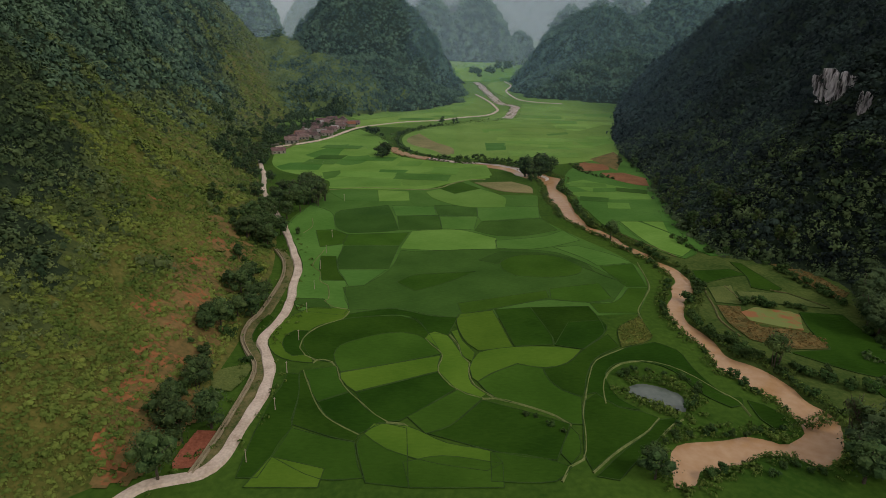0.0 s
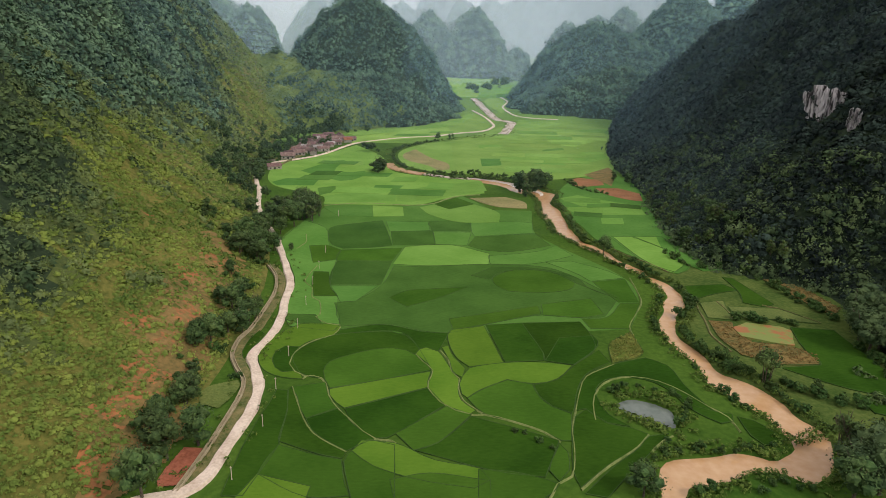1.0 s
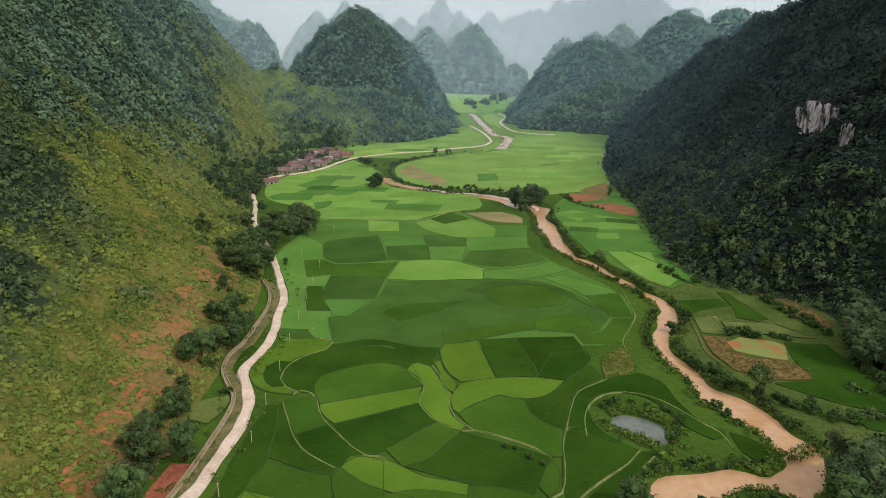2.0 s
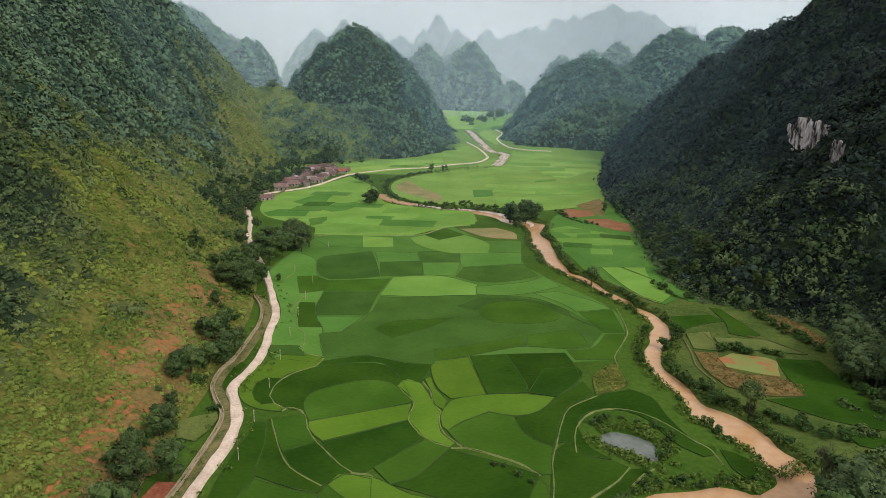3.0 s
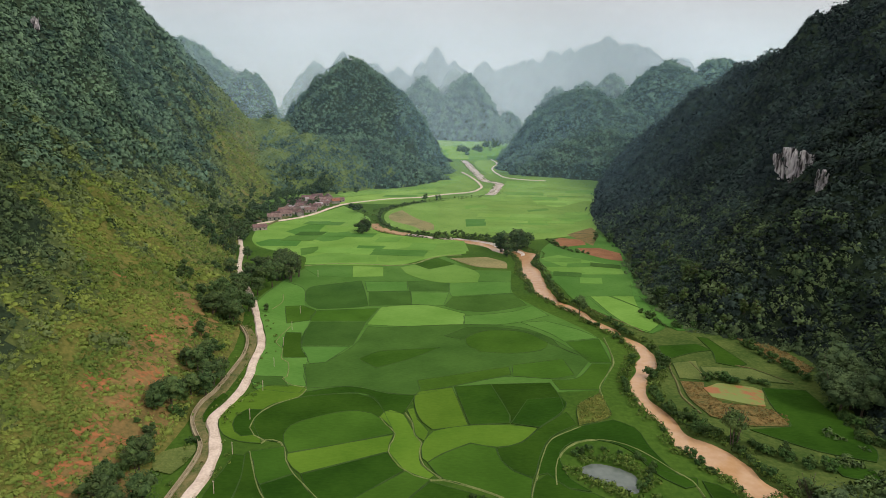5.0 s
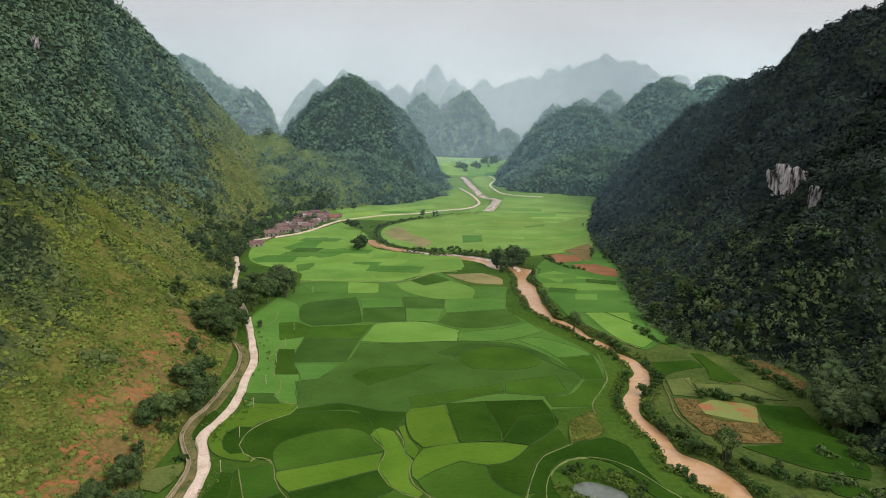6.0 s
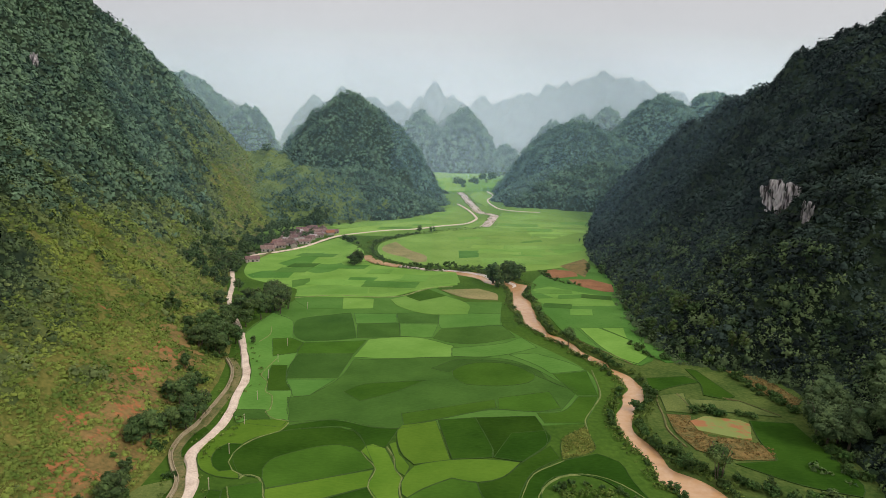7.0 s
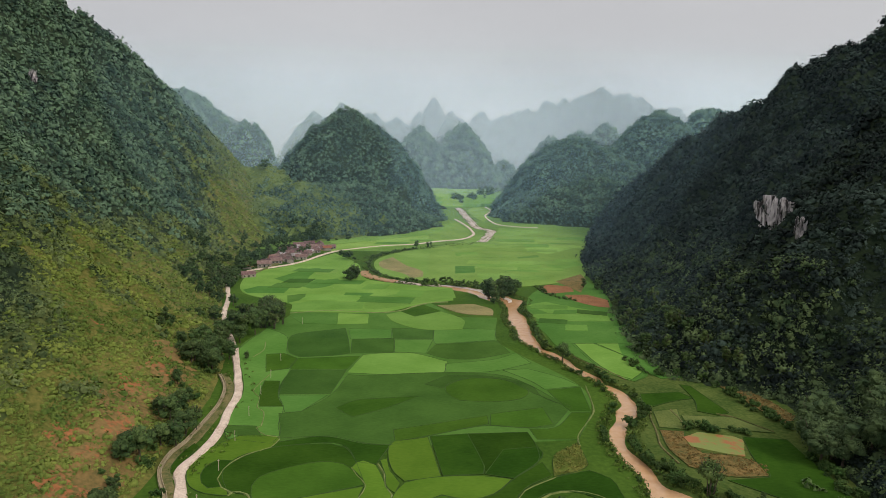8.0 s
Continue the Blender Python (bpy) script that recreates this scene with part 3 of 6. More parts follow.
ground = tagged(height_mesh("ground", xs, ys, gz, MEADOW), "flat grassy valley floor between karst hills", "ground", kind="structure")
# the far rows take the meadow copy paled for haze
ground.data.materials.append(HAZY_MEADOW)
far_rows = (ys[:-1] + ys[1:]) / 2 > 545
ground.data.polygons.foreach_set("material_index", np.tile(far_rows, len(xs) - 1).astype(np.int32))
mask = (gx > np.interp(gy, [p[1] for p in sorted(BANK_R, key=lambda q: q[1])], [p[0] for p in sorted(BANK_R, key=lambda q: q[1])]) + 0.5) & (gx < 150) & (gy > 60) & (gy < 262) & ~wet
tagged(height_mesh("rough_grass", xs, ys, gz + 0.05, ROUGH, mask), "rough olive grass on the far river bank", "grass", kind="structure")
river = tagged(sheet("river_water", grow(RIVER[::2], 1.4), -0.75, MUD_WATER, step=50), "muddy orange-brown river in a winding bed", "river", kind="structure")
pool = tagged(sheet("river_pool_water", grow(POOL_LINE[::2], 1.4), -0.74, MUD_WATER), "muddy brown backwater pool beside the river", "river", kind="structure")
for a, b, w, mat, label in ((0, 3, 4.2, GRAVEL, "pale shallow rapids of the upper river"), (2, 6, 7.0, MUD_WATER, "brown river bend with a muddy bar"), (11, 18, 9.0, GRAVEL, "pale gravel bars of the upstream river")):
    tagged(ribbon("upstream_water", UPPER_LINE[a:b], w, 0.45, mat, 0.6, 4.0), label, "river", kind="structure")
for line, half in (([(15, 403.5), (24, 399), (33, 393.5), (40, 387), (44.5, 379), (46.5, 371)], 1.7), ([(54, 368), (56.5, 362), (56, 355)], 1.2)):
    rapid = smooth_line(line, 2.0)
    edge_a, edge_b = [(x - half, y - half) for x, y in rapid], [(x + half, y + half) for x, y in rapid]
    tagged(sheet("rapids", ragged(edge_a, 1.0, 3.0) + ragged(edge_b, 1.0, 7.0)[::-1], -0.69, FOAM, step=50), "pale broken water where the river runs shallow", "river", kind="structure")
pond = tagged(sheet("pond_water", grow(POND, 1.0), -0.69, POND_WATER), "small grey-green pond among rice fields", "pond", kind="structure")

# ---- hills ----
LEFT_Y = [0, 60, 86, 100, 160, 200, 237, 290, 345, 414, 475, 550, 650, 750, 850, 960]
LEFT_X = [-80, -80, -66, -51, -53, -58, -67, -87, -108, -126, -140, -150, -160, -178, -190, -200]
RIGHT_Y = [0, 60, 110, 150, 181, 203, 215, 225, 233, 249, 265, 313, 380, 450, 525, 605, 683, 760, 900]
RIGHT_X = [118, 118, 118, 126, 132, 139, 132, 117, 106, 104, 104, 110, 118, 120, 131, 153, 173, 195, 240]


def soft_cap(h, cap):
    return h * (1 + (h / cap) ** 4) ** -0.25


def left_height(x, y):
    s = np.maximum(np.interp(y, LEFT_Y, LEFT_X) - x, 0)
    cap = np.interp(y, [0, 520, 600, 650, 700, 750, 800, 850, 950], [270, 270, 240, 212, 180, 137, 90, 45, 10])
    h = soft_cap(np.interp(y, [0, 290, 450, 600, 720], [0.18, 0.19, 0.25, 0.285, 0.33]) * s ** 1.3, cap)
    return h * (1 + 0.06 * fractal(x, y, 90, 2)) + np.minimum(s * 0.03, 1.2) * fractal(x, y, 28, 3) + np.minimum(s * 0.035, 4.5) * fractal(x * 0.55, y, 60, 12) - 0.6 + rise_many(y) * 0.6


def right_height(x, y):
    s = np.maximum(x - np.interp(y, RIGHT_Y, RIGHT_X), 0)
    back = np.maximum(x - np.interp(y, [0, 249, 313, 422, 560, 683, 760, 900], [118, 104, 110, 137, 160, 176, 195, 240]), 0)  # where the steep part begins
    back = np.where(y < 313, s, back)
    k = np.interp(y, [0, 330, 620, 900], [0.60, 0.62, 1.05, 1.2])
    cap = np.interp(y, [0, 400, 470, 560, 620, 700, 760, 850], [330, 330, 215, 142, 112, 80, 45, 5])
    h = np.maximum(k * back ** 1.06, 0.5 * np.minimum(s, 60))
    h = soft_cap(h, cap)
    h = h + 11 * np.exp(-((x - 200) / 13) ** 2 - ((y - 318) / 15) ** 2)
    return h * (1 + 0.07 * fractal(x, y, 80, 5)) + np.minimum(s * 0.04, 1.8) * fractal(x, y, 30, 6) + np.minimum(s * 0.05, 5.0) * fractal(x * 0.5, y, 62, 14) - 0.6 + rise_many(y) * 0.6


def tower_height(peaks, seed, rough=3.4, grain=30):
    """Karst hill of several rounded cones: rows of x, y, height, radius, power."""
    def height(x, y):
        h = np.full(np.shape(x), -3.0)
        for px, py, top, r, p in peaks:
            wob = 1 + 0.10 * fractal(x, y, r * 0.9, seed) + 0.05 * fractal(x, y, r * 0.3, seed + 3)
            d = np.hypot(x - px, y - py) / (r * wob)
            h = np.maximum(h, top * (1 - np.minimum(d, 1.25) ** p))
        return h + rise_many(y) - 0.5 + np.where(h > 0, 1, 0) * rough * fractal(x, y, grain, seed + 1)
    return height


NEAR_FOREST = [crown_template(np.random.RandomState(k), 46, 0.95, 0.185, 0.42, 0.5) for k in range(10)]
FOREST = [crown_template(np.random.RandomState(k), 26, 0.95, 0.25, 0.48, 0.62) for k in range(10)]
FAR_FOREST = [crown_template(np.random.RandomState(20 + k), 13, 1.0, 0.36, 0.5, 0.6) for k in range(10)]
SHRUB = [crown_template(np.random.RandomState(40 + k), 15, 0.62, 0.24, 0.5, 0.5) for k in range(10)]
NEAR_SHRUB = [crown_template(np.random.RandomState(80 + k), 32, 0.62, 0.17, 0.5, 0.5) for k in range(10)]
DISTANT_FOREST = [crown_template(np.random.RandomState(90 + k), 5, 1.0, 0.45, 0.8, 0.85) for k in range(8)]


def cover(name, height, x0, x1, y0, y1, spacing, size, mat, seed, keep, templates=FOREST, parent=None, spread=0.32):
    """Foliage over a hillside, as dense on steep ground as on flat; keep: which places get some."""
    rng = np.random.RandomState(seed)
    px, py = np.meshgrid(np.arange(x0, x1, spacing), np.arange(y0, y1, spacing), indexing="ij")
    px, py = px.ravel(), py.ravel()
    steep = np.hypot(height(px + 2, py) - height(px - 2, py), height(px, py + 2) - height(px, py - 2)) / 4
    often = (np.minimum(np.sqrt(1 + steep * steep), 3.2) + rng.uniform(0, 1, px.shape)).astype(int)
    px, py = np.repeat(px, often), np.repeat(py, often)
    px = px + rng.uniform(-0.5, 0.5, px.shape) * spacing
    py = py + rng.uniform(-0.5, 0.5, py.shape) * spacing
    pz = height(px, py)
    k = keep(px, py, pz, rng)
    sz = size * np.minimum(rng.lognormal(0, spread, k.sum()), 1.9)
    pl = np.stack([px[k], py[k], pz[k] - 0.22 * sz], -1)
    return tagged(scatter(name, pl, sz, mat, rng, templates, parent=parent), kind="stuff")


def hill(name, height, x0, x1, y0, y1, step, mat, label):
    hx, hy = np.arange(x0, x1 + step, step), np.arange(y0, y1 + step, step)
    qx, qy = np.meshgrid(hx, hy, indexing="ij")
    z = height(qx, qy)
    return tagged(height_mesh(name, hx, hy, z, mat, z > -1.0 + rise_many(qy)), label, "hill")


def left_s(x, y):
    return np.interp(y, LEFT_Y, LEFT_X) - x


hill_right = hill("hill", right_height, 100, 560, 0, 900, 5, SHADED_FLOOR, "dark forested karst hill with a bare limestone cliff")
def edge(x, y):
    return np.interp(y, [0, 200, 240, 280, 305, 322, 362, 430, 480, 520, 570, 650, 800], [66, 68, 74, 74, 68, 58, 42, 28, 28, 40, 58, 74, 88])


def clear_of_cliff(x, y):
    return (np.hypot((x - 177) / 6, (y - 302) / 8.5) > 1) & (np.hypot((x - 170.5) / 4.5, (y - 265.5) / 5) > 1)


def in_valley(x, y):
    """The stretch of hillside that looks onto the valley."""
    return (x > -0.76 * y - 14) & (x < 0.76 * y + 44)


def growth(x, y):
    """What grows on the long slope: below 0 low scrub, 0 to 1 olive thicket, above 1 forest."""
    s = left_s(x, y)
    fold = 0.55 * fractal(x * 0.6, y, 55, 8) + 0.4 * fractal(x, y, 21, 15)
    near = np.interp(y, [90, 170, 240, 330], [0.85, 0.55, 0.2, 0.0]) * np.interp(s, [20, 44], [0, 1])
    return (s - edge(x, y)) / 30 + 0.35 + fold + near


hx, hy = np.arange(-620, -40, 3.0), np.arange(0, 944, 3.0)
qx, qy = np.meshgrid(hx, hy, indexing="ij")
qz = left_height(qx, qy)
cover_kind = growth(qx, qy) + 0.25 * fractal(qx, qy, 11, 33)
hill_left = tagged(height_mesh("hill", hx, hy, qz, SHADED_FLOOR, (cover_kind > 0.75) & (qz > -2)), "tall karst hill with forest above a shrubby grass slope", "hill", "karst hills")
height_mesh("thicket_floor", hx, hy, qz - 0.02, THICKET_FLOOR, (cover_kind <= 0.75) & (cover_kind > 0.12) & (qz > -2), hill_left)
height_mesh("grass_slope", hx, hy, qz - 0.04, SLOPE, (cover_kind <= 0.12) & (qz > -2), hill_left)


BARE = [(-64, 128, 5, 19), (-68, 152, 6.5, 15), (-59, 106, 4, 11), (-74, 178, 5, 13), (-75, 203, 5, 9), (-56, 112, 3, 9), (-65, 142, 5, 10), (-83, 222, 5, 8)]


def bare(x, y):
    """Where dry earth shows on the slope."""
    return np.max([np.hypot((x - a) / b, (y - c) / d) + 0.3 * fractal(x, y, 9, 41) < 1 for a, c, b, d in BARE], axis=0)


def on_left(x, y, r, low, high):
    """Places of the long slope whose growth lies between two bounds, with a loose edge."""
    g = growth(x, y) + r.normal(0, 0.28, x.shape)
    return (g > low) & (g <= high) & (left_s(x, y) > 4) & (left_s(x, y) < 255) & in_valley(x, y) & (np.hypot(x + 249, y - 409) > 5)


def right_s(x, y):
    return x - np.interp(y, RIGHT_Y, RIGHT_X)


def on_right(x, y):
    return (right_s(x, y) > 1.5) & (right_s(x, y) < 240) & clear_of_cliff(x, y) & in_valley(x, y)


for k, (y0, y1, wide, kit) in enumerate(((80, 230, 0.95, NEAR_FOREST), (230, 330, 1.0, FOREST), (330, 520, 1.15, FAR_FOREST), (520, 920, 1.5, FAR_FOREST))):
    cover("forest_canopy", left_height, -460, -50, y0, y1, 2.8 * wide, 1.95 * wide, LEAF["mid" if k else "edge"], 1 + k, lambda x, y, z, r: on_left(x, y, r, 0.95, 99), kit, hill_left)
    cover("thicket", left_height, -460, -50, y0, y1, 2.4 * wide, 1.5 * wide, LEAF["thicket"], 11 + k, lambda x, y, z, r: on_left(x, y, r, 0.1, 0.95) & (r.uniform(0, 1, x.shape) < 0.85), kit, hill_left)
    # the hill away from the sun takes the darkened canopy copy
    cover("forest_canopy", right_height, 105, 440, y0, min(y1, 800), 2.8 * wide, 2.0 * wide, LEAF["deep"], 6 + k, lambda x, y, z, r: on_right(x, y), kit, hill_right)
for y0, y1, spacing, size, kit in ((80, 150, 1.05, 0.9, NEAR_SHRUB), (150, 235, 1.3, 1.02, SHRUB), (235, 480, 2.2, 1.55, SHRUB), (480, 860, 3.0, 2.0, SHRUB)):
    cover("shrub_cover", left_height, -260, -46, y0, y1, spacing, size, LEAF["shrub"], 2,
          lambda x, y, z, r: on_left(x, y, r, -99, 0.35) & (r.uniform(0, 1, x.shape) > 0.6 * bare(x, y)) & (r.uniform(0, 1, x.shape) < 0.85 + 0.5 * fractal(x, y, 17, 9)), kit, hill_left, 0.45)
cover("forest_edge", right_height, 95, 230, 130, 480, 3.0, 2.2, LEAF["edge"], 5,
      lambda x, y, z, r: (right_s(x, y) > np.where((y > 205) & (y < 340), -3 + 3 * fractal(x, y, 20, 21), 1)) & (right_s(x, y) < 58) & (r.uniform(0, 1, x.shape) < 0.92 + 0.4 * fractal(x, y, 30, 17) - 0.016 * np.maximum(right_s(x, y) - 10, 0)), NEAR_FOREST, hill_right)

TOWERS = [
    ("forested cone-shaped karst hill behind the village", [(-123, 870, 141, 136, 1.45), (-84, 800, 40, 90, 1.3), (-104, 740, 48, 104, 1.3)], 10, 3.7, 2.35),
    ("rounded forested karst hill beside the river plain", [(204, 939, 108, 116, 1.9), (248, 950, 90, 110, 1.7), (166, 848, 46, 88, 1.4), (218, 848, 58, 108, 1.4)], 12, 3.7, 2.35),
    ("forested karst ridge with a tall rounded summit", [(376, 1085, 158, 150, 1.5), (335, 1050, 85, 120, 1.6)], 14, 4.6, 2.9),
    ("steep rocky karst pillar with cliffs", [(527, 1260, 172, 66, 3.5), (500, 1275, 120, 80, 2.0)], 16, 6.5, 4.0),
]
TOWERS += [
    ("distant cone-shaped karst hill over the plain", [(45, 1520, 147, 108, 1.5), (100, 1570, 62, 62, 1.6), (158, 1640, 60, 45, 2.0)], 18, 6.5, 4.0),
    ("distant pointed karst hill", [(-70, 1800, 150, 110, 1.3), (10, 1850, 130, 100, 1.4)], 20, 8.0, 5.0),
    ("rounded karst hill beyond the saddle", [(-421, 1350, 134, 80, 2.1)], 22, 6.5, 4.0),
    ("distant wooded karst ridge", [(-768, 1850, 246, 285, 1.25)], 24, 9.0, 5.6),
    ("distant rounded karst hill", [(330, 1550, 135, 75, 1.8), (270, 1600, 120, 70, 1.8), (430, 1700, 160, 90, 1.7)], 26, 8.0, 5.0),
]
for label, peaks, seed, spacing, size in TOWERS:
    hf = tower_height(peaks, seed)
    x0, x1 = min(p[0] - 1.2 * p[3] for p in peaks), max(p[0] + 1.2 * p[3] for p in peaks)
    y0, y1 = min(p[1] - 1.2 * p[3] for p in peaks), max(p[1] + 1.2 * p[3] for p in peaks)
    body = hill("hill", hf, x0, x1, y0, y1, 8, SHADED_FLOOR, label)
    tagged(body, group="karst hills")
    cover("forest_canopy", hf, x0, x1, y0, max(p[1] + 0.3 * p[3] for p in peaks), spacing, size, LEAF["mid"], seed, lambda x, y, z, r: z > rise_many(y) - 0.45, FAR_FOREST if spacing < 5 else DISTANT_FOREST, parent=body)

# grassy apron below the saddle
apron_height = tower_height([(-228, 815, 64, 185, 1.25), (-170, 690, 18, 70, 1.2), (-150, 725, 50, 132, 1.25)], 28)
apron = hill("hill", apron_height, -420, -40, 590, 1000, 6, SADDLE, "grassy saddle slope with scattered shrubs")
cover("shrub_cover", apron_height, -330, -50, 600, 860, 2.7, 1.5, LEAF["shrub"], 29, lambda x, y, z, r: (z > rise_many(y) + 0.3) & (r.uniform(0, 1, x.shape) < 0.7), SHRUB, parent=apron)
cover("thicket", apron_height, -330, -50, 590, 860, 3.4, 2.1, LEAF["mid"], 31, lambda x, y, z, r: (z > rise_many(y) + 0.3) & (fractal(x, y, 60, 13) + r.normal(0, 0.3, x.shape) > np.interp(x, [-225, -180, -140], [1.1, 0.35, -0.7])), FAR_FOREST, parent=apron)

RANGES = [
    ("far hazy karst peaks", 2500, [(-530, 232, 120), (-432, 262, 120), (-330, 228, 130), (20, 215, 90)], 30),
    ("far hazy karst mountain range", 3500, [(-417, 275, 170), (-292, 258, 170), (-164, 290, 130), (-81, 358, 150), (20, 285, 170), (185, 287, 190), (300, 270, 180), (390, 300, 220)], 32),
    ("broad far hazy karst mountain", 3300, [(430, 296, 230), (538, 338, 260), (610, 350, 240), (677, 366, 260), (745, 388, 250), (817, 428, 200), (905, 392, 260), (1002, 368, 260), (1187, 326, 240), (1269, 286, 230)], 34),
]
for label, depth, tops, seed in RANGES:
    hf = tower_height([(x, depth + 40 * (k % 3), h, r * 1.25, 1.3) for k, (x, h, r) in enumerate(tops)], seed, 15, 95)
    x0, x1 = min(t[0] - t[2] for t in tops), max(t[0] + t[2] for t in tops)
    tagged(hill("hill", hf, x0, x1, depth - 320, depth + 100, 12, LEAF["mid"], label), group="karst hills")

# ---- haze: added translucent sheets across the valley, the blue of distant air in their colour ----
def haze_sheet_material(name, share, depth):
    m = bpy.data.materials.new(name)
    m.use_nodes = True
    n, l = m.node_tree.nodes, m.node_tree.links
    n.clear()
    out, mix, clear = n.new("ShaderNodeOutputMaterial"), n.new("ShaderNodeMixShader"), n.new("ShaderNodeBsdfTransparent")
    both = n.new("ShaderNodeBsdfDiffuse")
    # haze tint put into the sheet's colour, bluer when near
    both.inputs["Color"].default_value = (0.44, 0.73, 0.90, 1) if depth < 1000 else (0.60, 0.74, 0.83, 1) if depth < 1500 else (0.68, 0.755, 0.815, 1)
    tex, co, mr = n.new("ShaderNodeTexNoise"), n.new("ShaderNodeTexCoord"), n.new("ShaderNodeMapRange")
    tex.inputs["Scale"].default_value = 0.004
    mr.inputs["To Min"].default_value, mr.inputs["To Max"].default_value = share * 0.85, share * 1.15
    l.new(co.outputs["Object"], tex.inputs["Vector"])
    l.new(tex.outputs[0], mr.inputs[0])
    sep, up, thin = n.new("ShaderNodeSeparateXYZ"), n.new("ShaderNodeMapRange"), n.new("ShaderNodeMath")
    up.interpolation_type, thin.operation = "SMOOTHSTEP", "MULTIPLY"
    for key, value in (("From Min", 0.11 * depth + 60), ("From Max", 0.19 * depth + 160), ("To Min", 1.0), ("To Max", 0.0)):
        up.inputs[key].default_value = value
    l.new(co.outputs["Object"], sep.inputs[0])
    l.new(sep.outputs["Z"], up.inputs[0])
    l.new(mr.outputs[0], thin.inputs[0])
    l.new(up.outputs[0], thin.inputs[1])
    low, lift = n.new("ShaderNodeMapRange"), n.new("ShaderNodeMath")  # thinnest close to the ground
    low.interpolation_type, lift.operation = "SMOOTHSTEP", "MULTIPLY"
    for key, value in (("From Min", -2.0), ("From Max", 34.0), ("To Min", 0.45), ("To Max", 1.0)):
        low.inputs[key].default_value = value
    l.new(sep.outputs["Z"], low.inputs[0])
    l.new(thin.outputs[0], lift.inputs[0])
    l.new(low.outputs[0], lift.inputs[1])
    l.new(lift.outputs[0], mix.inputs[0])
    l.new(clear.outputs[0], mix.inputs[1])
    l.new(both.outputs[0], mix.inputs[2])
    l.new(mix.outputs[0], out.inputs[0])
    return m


for depth, share in HAZE_SHEETS:  # each veil billows, so that it meets the hillsides along no straight line
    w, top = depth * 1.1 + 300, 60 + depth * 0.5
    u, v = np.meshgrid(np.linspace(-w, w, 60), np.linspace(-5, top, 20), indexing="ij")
    bank = height_mesh("mist", u[:, 0], v[0], u * 0, haze_sheet_material("mist", share, depth))
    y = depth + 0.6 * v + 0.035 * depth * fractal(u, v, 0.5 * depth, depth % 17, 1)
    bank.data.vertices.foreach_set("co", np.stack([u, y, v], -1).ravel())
    tagged(bank, "added translucent sheet coloured like the haze over the valley", "mist", kind="structure")

# ---- road, canal, paths ----
tagged(ribbon("road", ROAD, 2.15, 0.5, CONCRETE, 0.45, step=1.6, crown=0.05), "pale concrete farm road along the foot of the slope", "road", kind="structure")
tagged(ribbon("verge", CANAL, 1.9, 0.22, VERGE, 0.5, shift=-1.6, skirt=0.5), "dry tan verge between road and canal", "verge", kind="structure")
canal = tagged(ribbon("irrigation_canal", CANAL, 0.5, 0.25, CANAL_WALL, 0.05), "stained concrete irrigation canal beside the road", "canal", kind="structure")
for off in (-0.42, 0.42):
    ribbon("canal_wall", CANAL, 0.16, 0.75, CANAL_WALL, 0.1, shift=off, skirt=0.05).parent = canal
for line in PATHS:
    tagged(ribbon("footpath", line, 0.16 if line[0][1] < 300 else 0.9, 0.2, DIRT, 1.1, skirt=0.22), "narrow trodden earth path on a field bund", "path", kind="structure")

tagged(ribbon("footpath", [(75.3, 985.2), (80.5, 923.4), (68.5, 852.3), (73, 782.8), (80.6, 752.9), (100.9, 736.9), (124, 732)], 2.0, 0.5, CONCRETE, 0.3, 4.0), "pale concrete path at the foot of the hill", "path", kind="structure")
tagged(ribbon("footpath", [(109, 195), (113.3, 192.7), (117.6, 186.8), (121.1, 181.8)], 0.2, 0.42, VERGE, 0.5, skirt=0.1), "narrow pale path between vegetable plots", "path", kind="structure")
for line in ([(88.5, 199), (86, 190), (84.6, 180), (82.8, 170), (84.2, 160)], [(94.9, 197.6), (95.2, 190), (94.8, 184)], [(70, 262), (76, 247), (82, 238), (88, 226)]):
    tagged(ribbon("footpath", line, 0.45, 0.30, VERGE, 0.8, skirt=0.15), "dry tan footpath beside the river plots", "path", kind="structure")

# ---- rice fields ----
LOOK = {"N": "deep green rice field with a low earth bund", "D": "dark green rice field with a low earth bund", "M": "green rice field with a low earth bund", "L": "light green rice field with a low earth bund",
        "Y": "bright yellow-green young rice field", "G": "fresh green young rice field with a low earth bund", "O": "olive green vegetable field beside the river", "P": "far yellow-green rice field with haze paling its colour", "S": "yellowing ripe crop patch in the rice", "B": "dry grass strip on a fallow plot", "T": "harvested tan stubble field", "R": "freshly ploughed bare red soil field"}
field_count = 0


def bund(outline, z, parent):
    """The narrow grassy ridge round a field, its shadow line put into the dark colour."""
    pts = smooth_line(outline, 2.5, True)
    n = len(pts)
    verts, faces = [], []
    for i, (x, y) in enumerate(pts):
        a, b = pts[i - 1], pts[(i + 1) % n]
        d = Vector((b[0] - a[0], b[1] - a[1])).normalized()
        w = 0.05 + 0.05 * noise.noise((x * 0.4, y * 0.4, 1.0))
        for s, h in ((-w - 0.07, -0.05), (-w, 0.07), (w, 0.07), (w + 0.07, -0.05)):
            verts.append((x + d.y * s, y - d.x * s, z + h))
        o, q = 4 * i, 4 * ((i + 1) % n)
        faces += [(o + k, q + k, q + k + 1, o + k + 1) for k in range(3)]
    return mesh_object("bund", verts, faces, BUND, parent)


